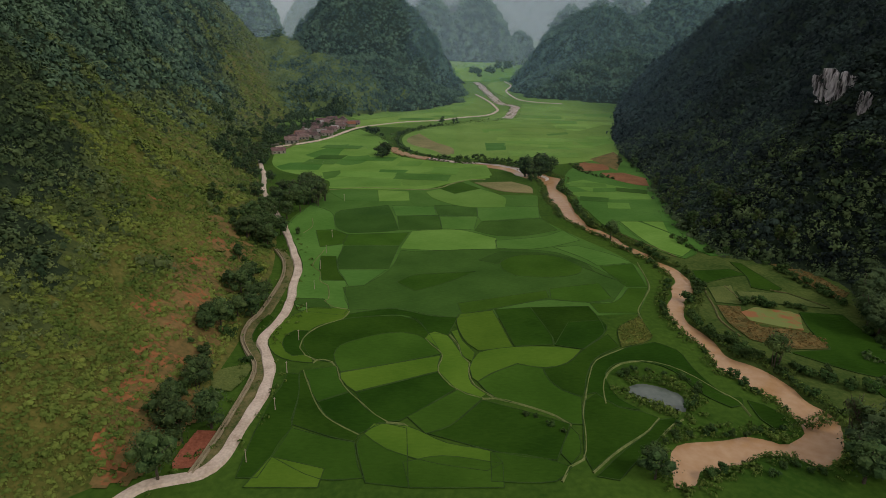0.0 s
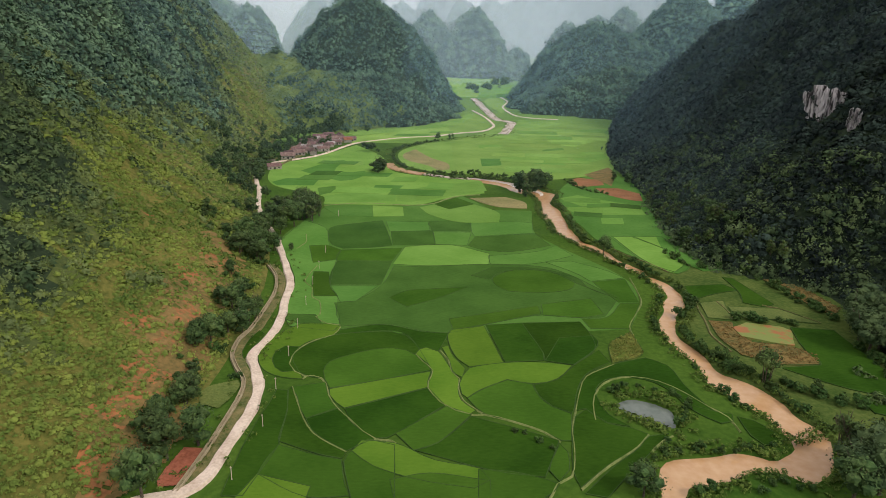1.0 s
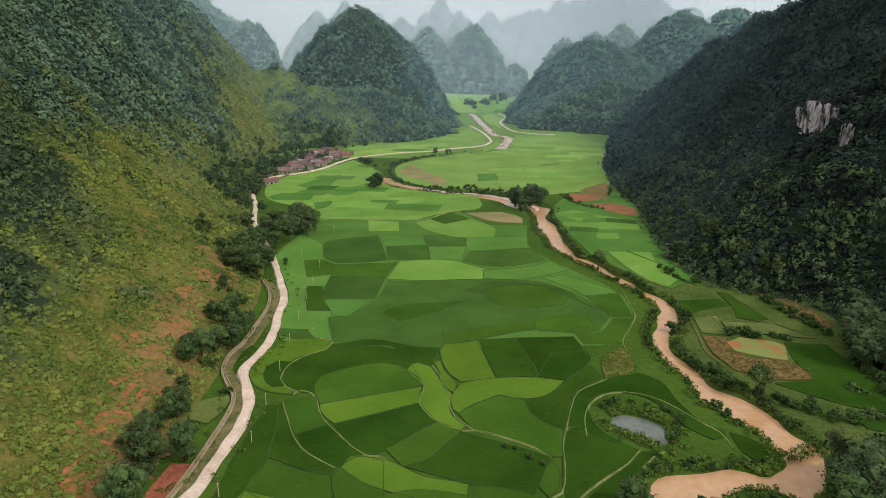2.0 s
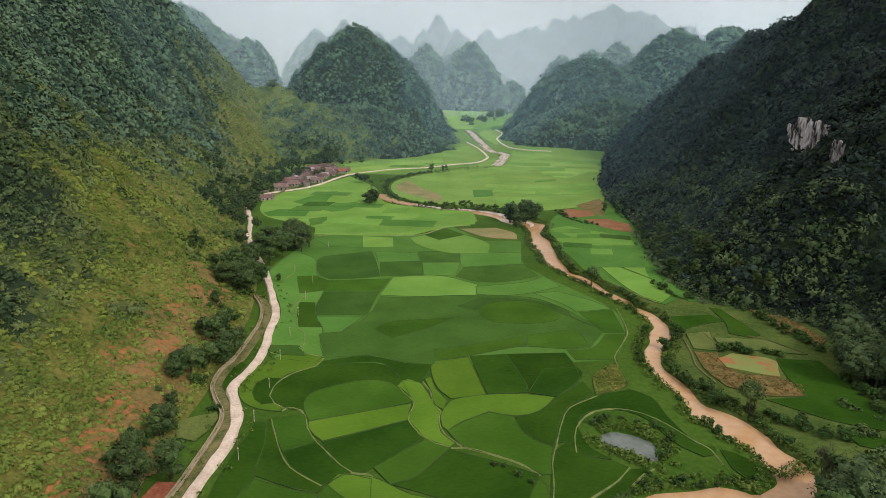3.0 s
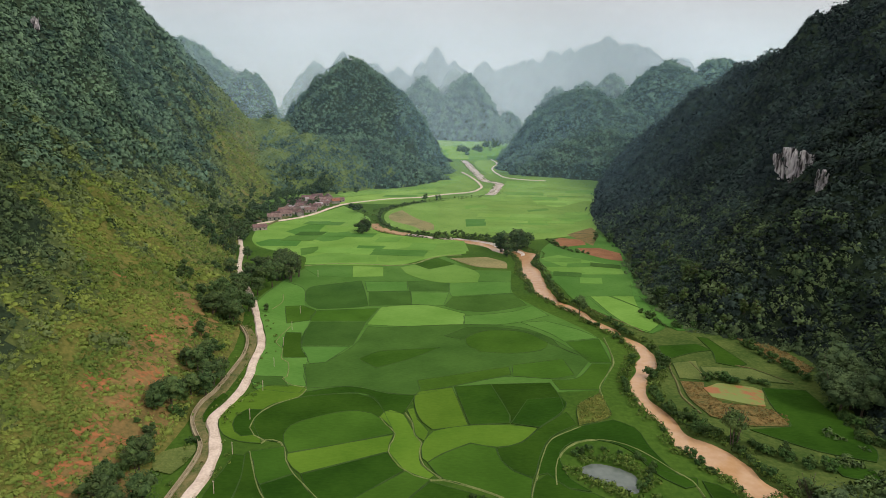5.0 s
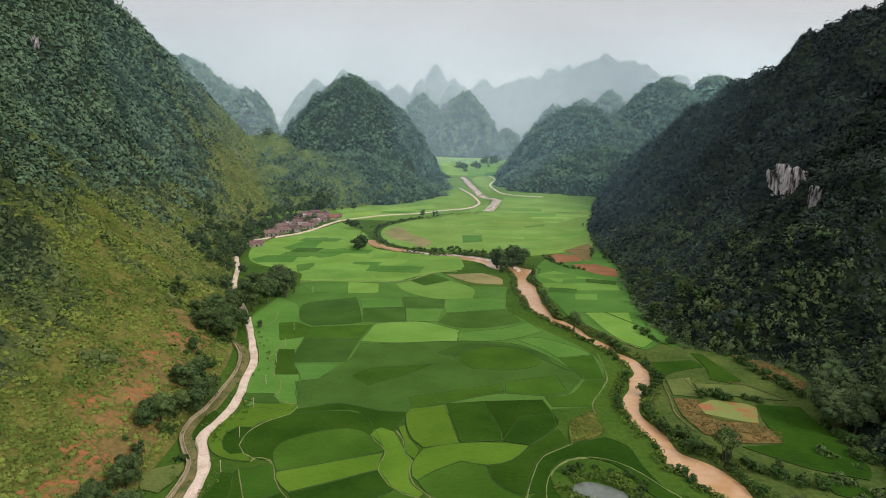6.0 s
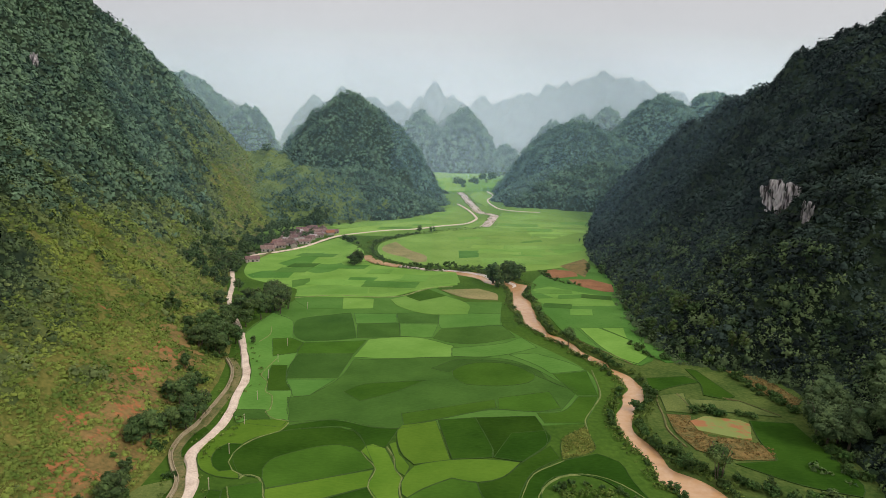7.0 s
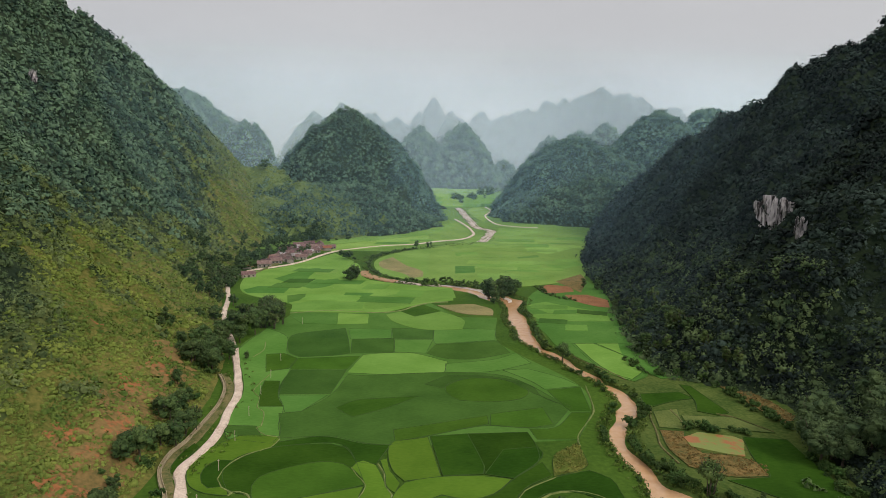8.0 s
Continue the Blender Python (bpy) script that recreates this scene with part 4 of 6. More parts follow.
def field(kind, *outline):
    """One field: a crop sheet that stands on its plot."""
    global field_count
    field_count += 1
    # plots close by take a darker green than the two light kinds
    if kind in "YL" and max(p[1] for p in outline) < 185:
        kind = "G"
    z = 0.04 + 0.0014 * field_count
    ob = sheet("crop_field", outline, z, RICE[kind], None, 0.2 + z, 0.06)
    if max(p[1] for p in outline) < 300:
        bund(outline, z, ob)
    return tagged(ob, LOOK[kind], "field", "fields of the valley floor")


field("L", (-68.3, 251.6), (-66.4, 287), (-62.2, 312.2), (-64, 320), (-15.6, 322.1), (10.1, 346.5), (25.6, 315.6), (45.7, 316.5), (42.6, 274.8), (49.5, 256.7), (68.9, 218.4), (67.9, 195), (59.4, 173.8), (27.9, 168.9), (-14.1, 166.4), (-30.2, 169.6))
field("L", (-66.4, 287), (-53.9, 274.3), (-46.6, 247.8), (-41.4, 242.8), (-40.8, 230.3), (-37.7, 202.9), (-33.5, 193.2), (-31.2, 178.1), (-28.7, 171.1), (-30, 166.3), (-43.5, 168.8), (-47.3, 177.1), (-49.8, 189.6), (-50.5, 203.9), (-58.5, 226.6), (-68.3, 251.6))
field("D", (-28.3, 170), (-29.1, 164.1), (-21.3, 166.4), (-12.1, 167.6), (-7.7, 164.8), (-3.4, 155.1), (-3.9, 156.7), (1.4, 155.7), (3.8, 166), (4.2, 169.5), (4.9, 167.2), (-3.7, 167.7), (-14.8, 171.7))
field("N", (-33.5, 187.3), (-26.8, 189.4), (-20.1, 204.1), (-17.5, 225.1), (-13.8, 224.2), (18.8, 229.7), (40.5, 228.2), (49.6, 219.4), (55.8, 208.5), (62, 198.5), (53.3, 181.9), (45.7, 180.7), (33.2, 182), (14.8, 173.5), (4.8, 167.5), (-3.8, 168.2), (-14.9, 172.1), (-29.5, 166.9), (-29, 172.4))
field("N", (-51.8, 271.2), (-50.1, 278), (-29.3, 289.7), (-25.1, 271.9), (-20.8, 250.7), (-26.1, 247.8), (-40.5, 244.5), (-45.7, 249.2), (-49.5, 259))
field("L", (-27.5, 288.8), (-7.3, 289.5), (-5.7, 274.5), (-24, 271.7))
field("N", (-23.3, 271.1), (-4.5, 274.3), (-2.7, 253.5), (-20.5, 250.7))
field("N", (-7.2, 290.9), (13.2, 293.6), (13.2, 274.8), (-4.8, 274))
field("L", (13.6, 293.6), (43.4, 293.4), (41.6, 274.7), (14.7, 267.1), (13.5, 274.1))
field("L", (-4.1, 272.6), (13.2, 273.4), (11, 253.5), (-2.5, 254))
field("N", (11.3, 252.9), (14.7, 266.1), (42.5, 274.1), (47, 256.5), (30.5, 246.8), (19.3, 247.1))
field("Y", (-18.3, 226.9), (-15.2, 249.3), (-7.3, 252.1), (5, 253.1), (20.1, 243), (19, 229.7), (-3.7, 226.2))
field("L", (19.3, 240.1), (39.9, 247.5), (49.5, 256.7), (54.3, 243.4), (42.1, 234.6), (32.9, 230.7), (19.7, 230.3))
field("M", (-40.8, 242.9), (-16.1, 247.5), (-18.8, 230.8), (-40.4, 229.2), (-41.8, 235.1))
field("N", (-40.2, 228.5), (-18.9, 230.1), (-20.3, 205), (-37.9, 203.6), (-39.9, 212.6))
field("L", (-37.7, 202.7), (-21.1, 203.8), (-26.8, 189.4), (-31.7, 188.3), (-34.7, 195.4))
field("M", (20.2, 216.8), (25.4, 222.3), (34.1, 224.9), (42.4, 222.5), (49, 215.8), (49.1, 210.2), (45.7, 204.6), (35.2, 201.2), (24.4, 201.9), (20.3, 207.8))
field("M", (-16.4, 193), (-10.4, 200.2), (-3.2, 201.9), (10.4, 204.9), (-0, 193.5), (-9.7, 185.9))
field("N", (11.9, 216.7), (20.5, 226.7), (36.9, 226.4), (50.2, 218.3), (53.8, 206.2), (61.5, 198.1), (57.4, 202.3), (49.3, 212.4), (42.4, 222.3), (32.4, 224.5), (25.4, 222), (18.4, 213))
field("M", (34.5, 191), (52.2, 197.3), (53.7, 184.1), (45.8, 181.1), (33.9, 182))
field("L", (42, 233.8), (52.1, 236.2), (63.6, 226.6), (68.9, 218.2), (55.4, 214), (51.6, 222))
field("M", (56, 213.4), (68.9, 217.3), (67.9, 195), (60.9, 194.6), (58.2, 204.4))
field("M", (61.2, 193.7), (67.7, 194.1), (59.4, 173.8), (47.1, 173.1), (45.7, 180.1), (53.7, 181.6))
field("M", (4.1, 177.3), (33.3, 189.6), (33.4, 183.4), (14.8, 173.8), (5.4, 169.5))
field("M", (-55.2, 247.1), (-48.1, 248.8), (-41.2, 242.8), (-41.2, 230.3), (-49.1, 226.2))
field("M", (-46.7, 216.3), (-41, 216.3), (-37.4, 201), (-33.6, 193.2), (-41.4, 192.7), (-44.7, 204.3))
field("N", (-46.3, 173.9), (-46.2, 177.6), (-37.6, 177.7), (-34, 170.7), (-41.2, 171))
field("Y", (-44.7, 165), (-40.1, 171.3), (-29.9, 171.3), (-28.3, 169.3), (-29.4, 163.9), (-34.7, 159.9), (-37.4, 155.5), (-37.5, 148.7), (-32.9, 139.7), (-32.5, 138.3), (-38.1, 139), (-43.2, 142.1), (-46.6, 148.2), (-48.4, 157.2))
field("D", (-42.6, 147.3), (-43.1, 152.8), (-41.3, 155.9), (-37.4, 155.7), (-38.1, 150.6), (-37.7, 146), (-35.6, 142.2), (-38.4, 141.4), (-40.9, 143.8))
field("D", (-37.7, 146), (-37.7, 151.8), (-35.2, 157.8), (-29.1, 163.6), (-21.2, 166), (-12.6, 167), (-8.3, 164.7), (-4.8, 158.5), (-3.3, 154.5), (0.2, 144.2), (-25, 134), (-27.2, 138.9), (-31.4, 139.8), (-35, 142))
field("M", (-28, 142.7), (-27.3, 147.7), (-22.9, 151.7), (-16.5, 155.4), (-11.2, 156.5), (-7.2, 155.3), (-4.2, 152.1), (-0.2, 144.9), (-13.3, 138.8), (-24.7, 134.4), (-26.9, 138.9))
field("Y", (-24.7, 133.9), (-0.3, 144.1), (-0.9, 138.5), (-0.6, 136.1), (-19.7, 125.7), (-22.1, 128.1), (-24.2, 131.3))
field("D", (-19.4, 125.4), (-0.6, 135.8), (3.7, 128.2), (-8.5, 114.8), (-10.9, 114.4), (-13.9, 116.6), (-17.3, 120.8))
field("M", (4.1, 127.8), (9.8, 124.5), (2.4, 113.6), (-2.6, 110.6), (-6.9, 116.4))
field("D", (-2.1, 110.6), (2.4, 113.4), (9.9, 123.8), (13.4, 122.4), (18.5, 120.2), (24.7, 117.5), (28.5, 115.5), (23.9, 103.4), (14.5, 104.6))
field("M", (-34.3, 134.3), (-26.4, 137.1), (-23.8, 129.5), (-21.1, 125.9), (-27.6, 121.1), (-29.9, 125), (-31.7, 130.2))
field("D", (-27.5, 120.9), (-20.8, 125.6), (-16.3, 118.9), (-11.3, 114.2), (-15.1, 111.1), (-16.5, 109.7), (-21.7, 113.3), (-25.5, 117))
field("D", (-34.7, 133.1), (-34, 134.3), (-31.3, 128.1), (-28.2, 121.1), (-24.8, 115.7), (-20.4, 112), (-16.5, 109.3), (-17, 107.2), (-21.7, 108.3), (-31.2, 112.3), (-31.7, 116.3), (-32.5, 123.9))
field("D", (-37.5, 133), (-34.5, 132.6), (-32.6, 123.9), (-31.7, 113.6), (-31, 111.4), (-33.5, 95.3), (-37.5, 95.2), (-38.2, 106.7), (-38.3, 113.3), (-38, 122.6), (-37.5, 126.7))
field("M", (-30.9, 111.1), (-21.6, 107.8), (-17, 106.8), (-15.2, 99.6), (-13.7, 96.3), (-21.8, 95.6), (-32.6, 101.6), (-32.2, 106.6))
field("L", (-32.7, 101.6), (-21.5, 98.5), (-21.7, 93.3), (-35.3, 92.7))
field("M", (-16, 108.9), (-12.7, 114), (-6.7, 112.2), (-5, 94.1), (-13.1, 95), (-16.5, 106.2))
field("Y", (-15.5, 109.9), (-13.9, 113.5), (-6.6, 112.9), (2, 107.6), (11.1, 105.4), (13, 102), (9.8, 99.4), (-1.1, 101.4), (-10.4, 105.2))
field("M", (1, 103.5), (13, 101.7), (12.8, 94.9), (-4.8, 94.1), (-6.6, 101.1))
field("Y", (-4.8, 153.3), (-3.9, 156.4), (-2.1, 157.5), (1.4, 155.2), (2.8, 151.9), (5.1, 145.3), (7, 140.6), (6.8, 136.1), (7.5, 130.6), (10.9, 126.4), (9.6, 124.8), (6.2, 126.3), (2.6, 129.4), (-0.5, 134.8), (-0.7, 137.7), (0, 143.4), (-0.8, 147.2))
field("L", (2.3, 157.8), (4.1, 159.1), (5.6, 152.1), (8.7, 146), (7.8, 141.4), (5.5, 143.7), (4.6, 149.7))
field("Y", (3.8, 166), (5, 169.4), (14.8, 172.8), (19, 149.9), (9.7, 147.1), (6.9, 151), (4.9, 156.9))
field("D", (15.3, 173.4), (26.5, 175.7), (30.5, 155.9), (30.1, 151.8), (19.5, 150.3))
field("D", (26.6, 175.7), (44.8, 177.8), (46.3, 168.2), (45.4, 159.2), (37.8, 149.9), (30.5, 151.7), (30.6, 155.9))
field("D", (36.5, 166), (46.7, 168.1), (47.5, 164.5), (45.4, 159.2), (37.8, 149.9), (30.5, 151.7))
field("Y", (8, 142.2), (9.8, 146.3), (19.4, 149.8), (30.3, 150.6), (37.3, 149.4), (32.1, 142), (26, 139.3), (19.3, 141), (12.4, 135.7), (9, 131.7), (7.7, 133.3), (7.1, 138.1))
field("M", (9, 131.5), (12.4, 135.4), (19.3, 140.7), (25.5, 138.9), (26.5, 133.2), (29.1, 128.8), (33, 126.1), (31.2, 115.6), (29, 115.6), (25.7, 118.8), (18.6, 122.8), (12.9, 125))
field("D", (25.8, 138.7), (32.1, 141.6), (37.7, 149.3), (46.5, 159), (48, 151.9), (40, 144.8), (36, 135.7), (34.1, 128.4), (33.2, 126.4), (29.1, 129), (26.6, 133.2))
field("D", (34.3, 127.5), (36, 135.5), (40.6, 144.8), (48.4, 150.6), (58.4, 155), (63.2, 150.9), (64.2, 141.1), (66.9, 129), (63.2, 131.1), (56.9, 141.8), (49.3, 144.3), (44.7, 142.4), (40.9, 137.2), (40.8, 131), (41.6, 126.5), (45.4, 121.8), (40.8, 122.8), (36.7, 128.5))
field("D", (33.7, 124.9), (36.7, 128.2), (40.7, 122.5), (45.8, 121.1), (48.6, 118.9), (45.1, 114.3), (37.2, 107.6), (30.4, 100.6), (29.8, 105.6))
field("D", (48.7, 118.2), (53.4, 119.4), (47.5, 112.6), (41, 105.3), (35, 98), (30.9, 98.9), (38.2, 107.1), (45.6, 114.2))
field("D", (59.6, 139.5), (62.7, 136.9), (65.6, 132.1), (67.4, 128.8), (70.9, 128), (70, 125.2), (66.8, 124), (63.2, 127.6), (61, 132.1))
field("D", (71.7, 127), (74.8, 125.5), (77.4, 120.9), (77.3, 116.9), (72.9, 116.2), (71.5, 119.6))
field("M", (10.8, 105.1), (17.8, 104.6), (23.7, 102.8), (26.4, 101.4), (22.7, 97.1), (10.5, 96.5))
field("M", (25, 105.4), (28.5, 114.4), (29.7, 111.7), (28.9, 105.6), (26.5, 102.2))
# far plots use a lighter kind than their crop, for the haze over them
field("Y", (-122.7, 431.3), (-103, 456.3), (-78, 524.1), (-50.8, 474.2), (-36.7, 416.3), (-15.9, 401.8), (22.3, 390.4), (22.9, 355.4), (2, 340.9), (-15.7, 323.1), (-64, 320), (-67.7, 336.6), (-104.3, 365))
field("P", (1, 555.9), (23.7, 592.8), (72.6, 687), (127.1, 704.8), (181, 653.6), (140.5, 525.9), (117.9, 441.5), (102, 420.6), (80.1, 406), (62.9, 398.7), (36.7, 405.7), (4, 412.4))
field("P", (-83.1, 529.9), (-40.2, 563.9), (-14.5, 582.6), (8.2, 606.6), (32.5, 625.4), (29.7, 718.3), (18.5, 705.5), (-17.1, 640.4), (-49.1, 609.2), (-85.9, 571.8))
field("Y", (76, 271.9), (101.6, 274.1), (99.3, 249.2), (97.7, 232.6), (90.8, 224.3), (85.1, 230.1), (80.9, 240.7))
field("L", (63.7, 346.5), (77.6, 390.6), (102, 420.6), (116.3, 422.3), (120, 374.1), (113.1, 332.1), (101.6, 274.1), (99.3, 249.2), (98.3, 232.6), (90.8, 224.3), (80.9, 240.7), (69.6, 265), (66.5, 289.5), (62.8, 309.9))
field("M", (-5.2, 325.8), (6, 342.5), (16.2, 328), (1.5, 314.8))
field("L", (-42.9, 354.8), (-42.6, 369.8), (-25.6, 370.3), (-28.4, 355.1))
field("L", (-97.6, 408.8), (-83.2, 448.5), (-75.2, 453.7), (-75.6, 413.2), (-70.4, 403.5), (-55.5, 414), (-53.1, 404), (-57.8, 385), (-65.9, 378.8), (-79.1, 390.3))
field("L", (-106.2, 371.2), (-100.5, 383.1), (-80.1, 387.8), (-79.1, 364.3), (-100.4, 362))
field("L", (-75.4, 357.9), (-66, 364.4), (-62.9, 349.5), (-70.4, 339.3))
field("P", (-75.1, 434.5), (-62.2, 451.3), (-59.9, 436.5), (-73.2, 424.4))
field("Y", (-76.3, 402.8), (-70.8, 412.1), (-66, 404.1), (-72.6, 396.7))
field("L", (-11.4, 368.4), (-7.9, 372.3), (3.5, 363.2), (-10.8, 359.6))
field("Y", (-27.1, 343.9), (-16.3, 364.4), (22.3, 390.4), (24.5, 362.1), (3.2, 345.2), (-18.8, 328.3), (-25.7, 330.5))
field("L", (-62, 311.2), (-38.5, 318.7), (-35.1, 296.2), (-52, 296.5))
field("Y", (-37.9, 318.8), (-21.7, 317.2), (-19.8, 299), (-34.5, 296.3))
field("Y", (-67.1, 336.7), (-56.8, 347), (-27.8, 343.8), (-26.9, 329.2), (-63.9, 322.7))
field("L", (24.8, 473.7), (40.6, 475.8), (39.1, 447.8), (24.7, 441.8))
field("Y", (55.2, 499.3), (79.7, 497.8), (87.7, 454), (63.9, 457.7))
field("L", (77.8, 522.5), (97, 535.7), (97.1, 525.1), (78.6, 515.4))
field("Y", (67.6, 603.5), (85.3, 602.1), (84.6, 580.2), (67.2, 577.7))
field("P", (3, 550.4), (45, 523.2), (56.4, 494.7), (63.2, 450.9), (40.8, 452.2), (40.8, 478.6), (12.1, 498.4))
field("P", (89.7, 574.8), (121, 591.9), (138.3, 581.9), (108.8, 542.8), (92.1, 551.6))
field("Y", (117.9, 646.6), (163.5, 661.5), (161.5, 624.6), (118.8, 601.9))
field("P", (40.3, 443.8), (65.8, 447.1), (83.8, 429.5), (65, 416.2), (40.6, 424.2))
field("Y", (94.9, 499.8), (124.1, 513.5), (127.3, 489.9), (101.6, 464.3))
field("P", (78, 723.5), (114.2, 711.5), (124.3, 687.2), (84.8, 653.5), (68.3, 661.8))
field("Y", (24.6, 539.8), (44.5, 544.9), (45.1, 525.3), (26, 522.7))
field("P", (-2.1, 709.4), (26.9, 774.1), (40.9, 681.7), (30.7, 632.8), (-0.1, 613.6))
field("P", (47.8, 931.2), (75.2, 1038.1), (82.4, 909.2), (62.7, 780.8), (52.5, 836.5))
field("Y", (-12.7, 317.1), (-5.4, 324.7), (2.8, 314.4), (16.2, 326.9), (27.9, 310.8), (27.1, 291.9), (8.2, 290.2), (-6.7, 302.6))
field("Y", (64.9, 346.7), (76.9, 355.7), (92.9, 342), (101.7, 335.7), (74.4, 328.4))
field("Y", (62.9, 325), (76.5, 327.6), (106.2, 331.5), (104.7, 313.8), (69.2, 310.5))
field("Y", (77.5, 272), (86.2, 272.8), (97.7, 249.8), (97.7, 237.5), (90.4, 226.4), (85.6, 231.7), (81.3, 244.2))
field("Y", (87.5, 272.9), (100.3, 274), (100.2, 257.5), (99.3, 249.2), (93, 261.7))
field("D", (88.9, 211.6), (103.6, 214.3), (106.7, 208.6), (98.1, 205.2), (88.7, 199.5), (87.6, 202.4))
field("D", (106.7, 221.9), (110.1, 220.7), (113.7, 196.4), (109.4, 194), (103.6, 197.2), (106.4, 206.7))
field("O", (88.6, 196), (97.4, 198.4), (96.2, 193), (94.6, 182.3), (86.6, 183.6))
field("O", (97, 193.5), (113.2, 192.5), (121.2, 181.2), (103.9, 183.9), (95.8, 184.2))
field("T", (85.9, 181.5), (93.2, 180.9), (91.4, 174), (93.1, 166.8), (103.2, 164.6), (107.7, 159.9), (106.2, 154.1), (94.8, 153.5), (86.4, 158.3), (84.5, 168.8))
field("D", (109.8, 177.8), (122.4, 176.6), (121, 142), (117.5, 136.8), (106.1, 141.2), (93.8, 151.4), (105.7, 153.5), (106.6, 164.8))
field("T", (119.1, 227.3), (124.6, 227.7), (131.9, 211.1), (134.7, 194.1), (128.8, 187.9), (125.4, 198.6), (123, 213.2))
field("D", (105.3, 138.6), (109.4, 137.6), (109.3, 136.4), (115.5, 131.9), (112.4, 127.3), (105.5, 130.3))
field("S", (50.6, 163.1), (58.6, 170.9), (58.7, 158.1), (55.3, 154.4), (48.5, 151.2))
field("R", (81.4, 400.8), (87.4, 407.6), (101, 402.4), (99.6, 386.8), (86.1, 379.8), (79.2, 382.7))
field("R", (91.7, 376.3), (105.9, 377.9), (116.7, 362), (112.3, 344.5), (105.5, 346.3), (94.6, 360.2))
field("P", (-38, 500), (-14, 548), (2, 556), (5, 414), (-8, 414), (-30, 440))
field("B", (-35, 485.2), (-27.2, 509.8), (-13.2, 472.6), (0.1, 449.3), (1.9, 426.5), (-5.4, 420.1), (-13.1, 437.7), (-30.4, 459.7))
field("B", (13.5, 341.4), (34.5, 346.1), (44, 334.7), (43.9, 320.9), (27.7, 323.8))
field("T", (93.4, 419.6), (116.7, 449.4), (115.8, 425.9), (103.6, 384.2), (98.3, 402.8))

# ---- ponds and plots ----
tagged(sheet("algae_pond", ragged(smooth_line(POND2, 1.0, True), 0.9, 4.0), 0.42, ALGAE_WATER, None, 0.5, 0.1), "shallow pond with yellow-green algae and red weed", "pond", kind="structure")
left_at = lambda x, y: max(float(left_height(np.array([x]), np.array([y]))[0]), rise(y))
right_at = lambda x, y: max(float(right_height(np.array([x]), np.array([y]))[0]), rise(y))
floor_at = lambda x, y: right_at(x, y) if x > 40 else left_at(x, y)


def soil_patch(cx, cy, rx, ry, seed, mat, label):
    """Bare earth draped on the slope, ragged at its edge."""
    px, py = np.arange(cx - 1.6 * rx, cx + 1.6 * rx, 0.7), np.arange(cy - 1.6 * ry, cy + 1.6 * ry, 0.7)
    qx, qy = np.meshgrid(px, py, indexing="ij")
    m = np.hypot((qx - cx) / rx, (qy - cy) / ry) + 0.9 * fractal(qx, qy, 6, seed) < 0.9
    z = np.maximum(left_height(qx, qy), 0) + 0.10 + 0.05 * fractal(qx, qy, 3, seed + 1)
    return tagged(height_mesh("bare_soil", px, py, z, mat, m), label, "soil", kind="structure")


TAN_EARTH = material("dry_tan_earth", (0.110, 0.092, 0.028), (0.275, 0.165, 0.062), 0.15, 0.9, 0.95, 0.8)
RED_PLOT = material("freshly_dug_red_soil", (0.27, 0.085, 0.045), (0.44, 0.15, 0.09), 0.2, 1.4, 0.95, 0.8)
for k, (x, y, rx, ry) in enumerate(BARE):
    soil_patch(x, y, rx, ry, 40 + k, TAN_EARTH, "dry tan earth showing through thin grass")
for k, (x, y) in enumerate(SOIL_RED):
    soil_patch(x, y, 1.6 + (k * 7 % 5) * 0.35, 2.3 + (k * 5 % 4) * 0.7, 60 + k, RED_EARTH, "bare red earth scar on the grass slope")


def plot(outline, mat, label):
    pts = smooth_line(outline, 2.0, True)
    bx, by = [p[0] for p in pts], [p[1] for p in pts]
    px, py = np.arange(min(bx) - 1, max(bx) + 1, 0.2), np.arange(min(by) - 1, max(by) + 1, 0.2)
    qx, qy = np.meshgrid(px, py, indexing="ij")
    z = np.maximum(left_height(qx, qy), 0) + 0.2 + 0.05 * fractal(qx, qy, 3, 5)
    return tagged(height_mesh("garden_plot", px, py, z, mat, inside(qx, qy, pts)), label, "plot", kind="structure")


plot(SOIL_PLOT_RED, RED_PLOT, "freshly dug red earth plot beside the road")
plot(SOIL_PLOT_TAN, RICE["O"], "dry olive garden plot beside the canal")


# ---- light green plots of the far plain ----
field("P", (-97, 588), (-79, 612), (-47, 634), (-14, 676), (11, 730), (22, 768), (26, 735), (0, 660), (-40, 618), (-85, 576))
field("L", (141.8, 540.3), (160.6, 536.7), (127.6, 376.9), (109.1, 282.7), (107.4, 244.1), (113.8, 231), (101.9, 228.3), (94.3, 248.3), (105, 307.9), (123.7, 411.8))
field("D", (-49.6, 149), (-49.7, 157), (-49.3, 163), (-51.4, 165), (-52.4, 159), (-52.0, 151.5), (-50.6, 148))
strips = random.Random(14)


def strip_fields(outline, y0, y1, deep, wide, kinds):
    """Narrow plots side by side in rows across a stretch of the plain, each a little askew."""
    y = y0
    while y < y1:
        h = deep * strips.uniform(0.7, 1.4)
        x = min(p[0] for p in outline)
        while x < max(p[0] for p in outline):
            w, a, b = wide * strips.uniform(0.5, 1.5), strips.uniform(-2.5, 2.5), strips.uniform(-2.5, 2.5)
            quad = [(x, y + a), (x + w * 0.97, y + b), (x + w * 0.97 + 2, y + h * 0.96 + b), (x + 2, y + h * 0.96 + a)]
            q = np.array(quad)
            if inside(q[:, 0], q[:, 1], outline).all() and strips.random() < 0.62:
                field(strips.choice(kinds), *quad)
            x += w
        y += h


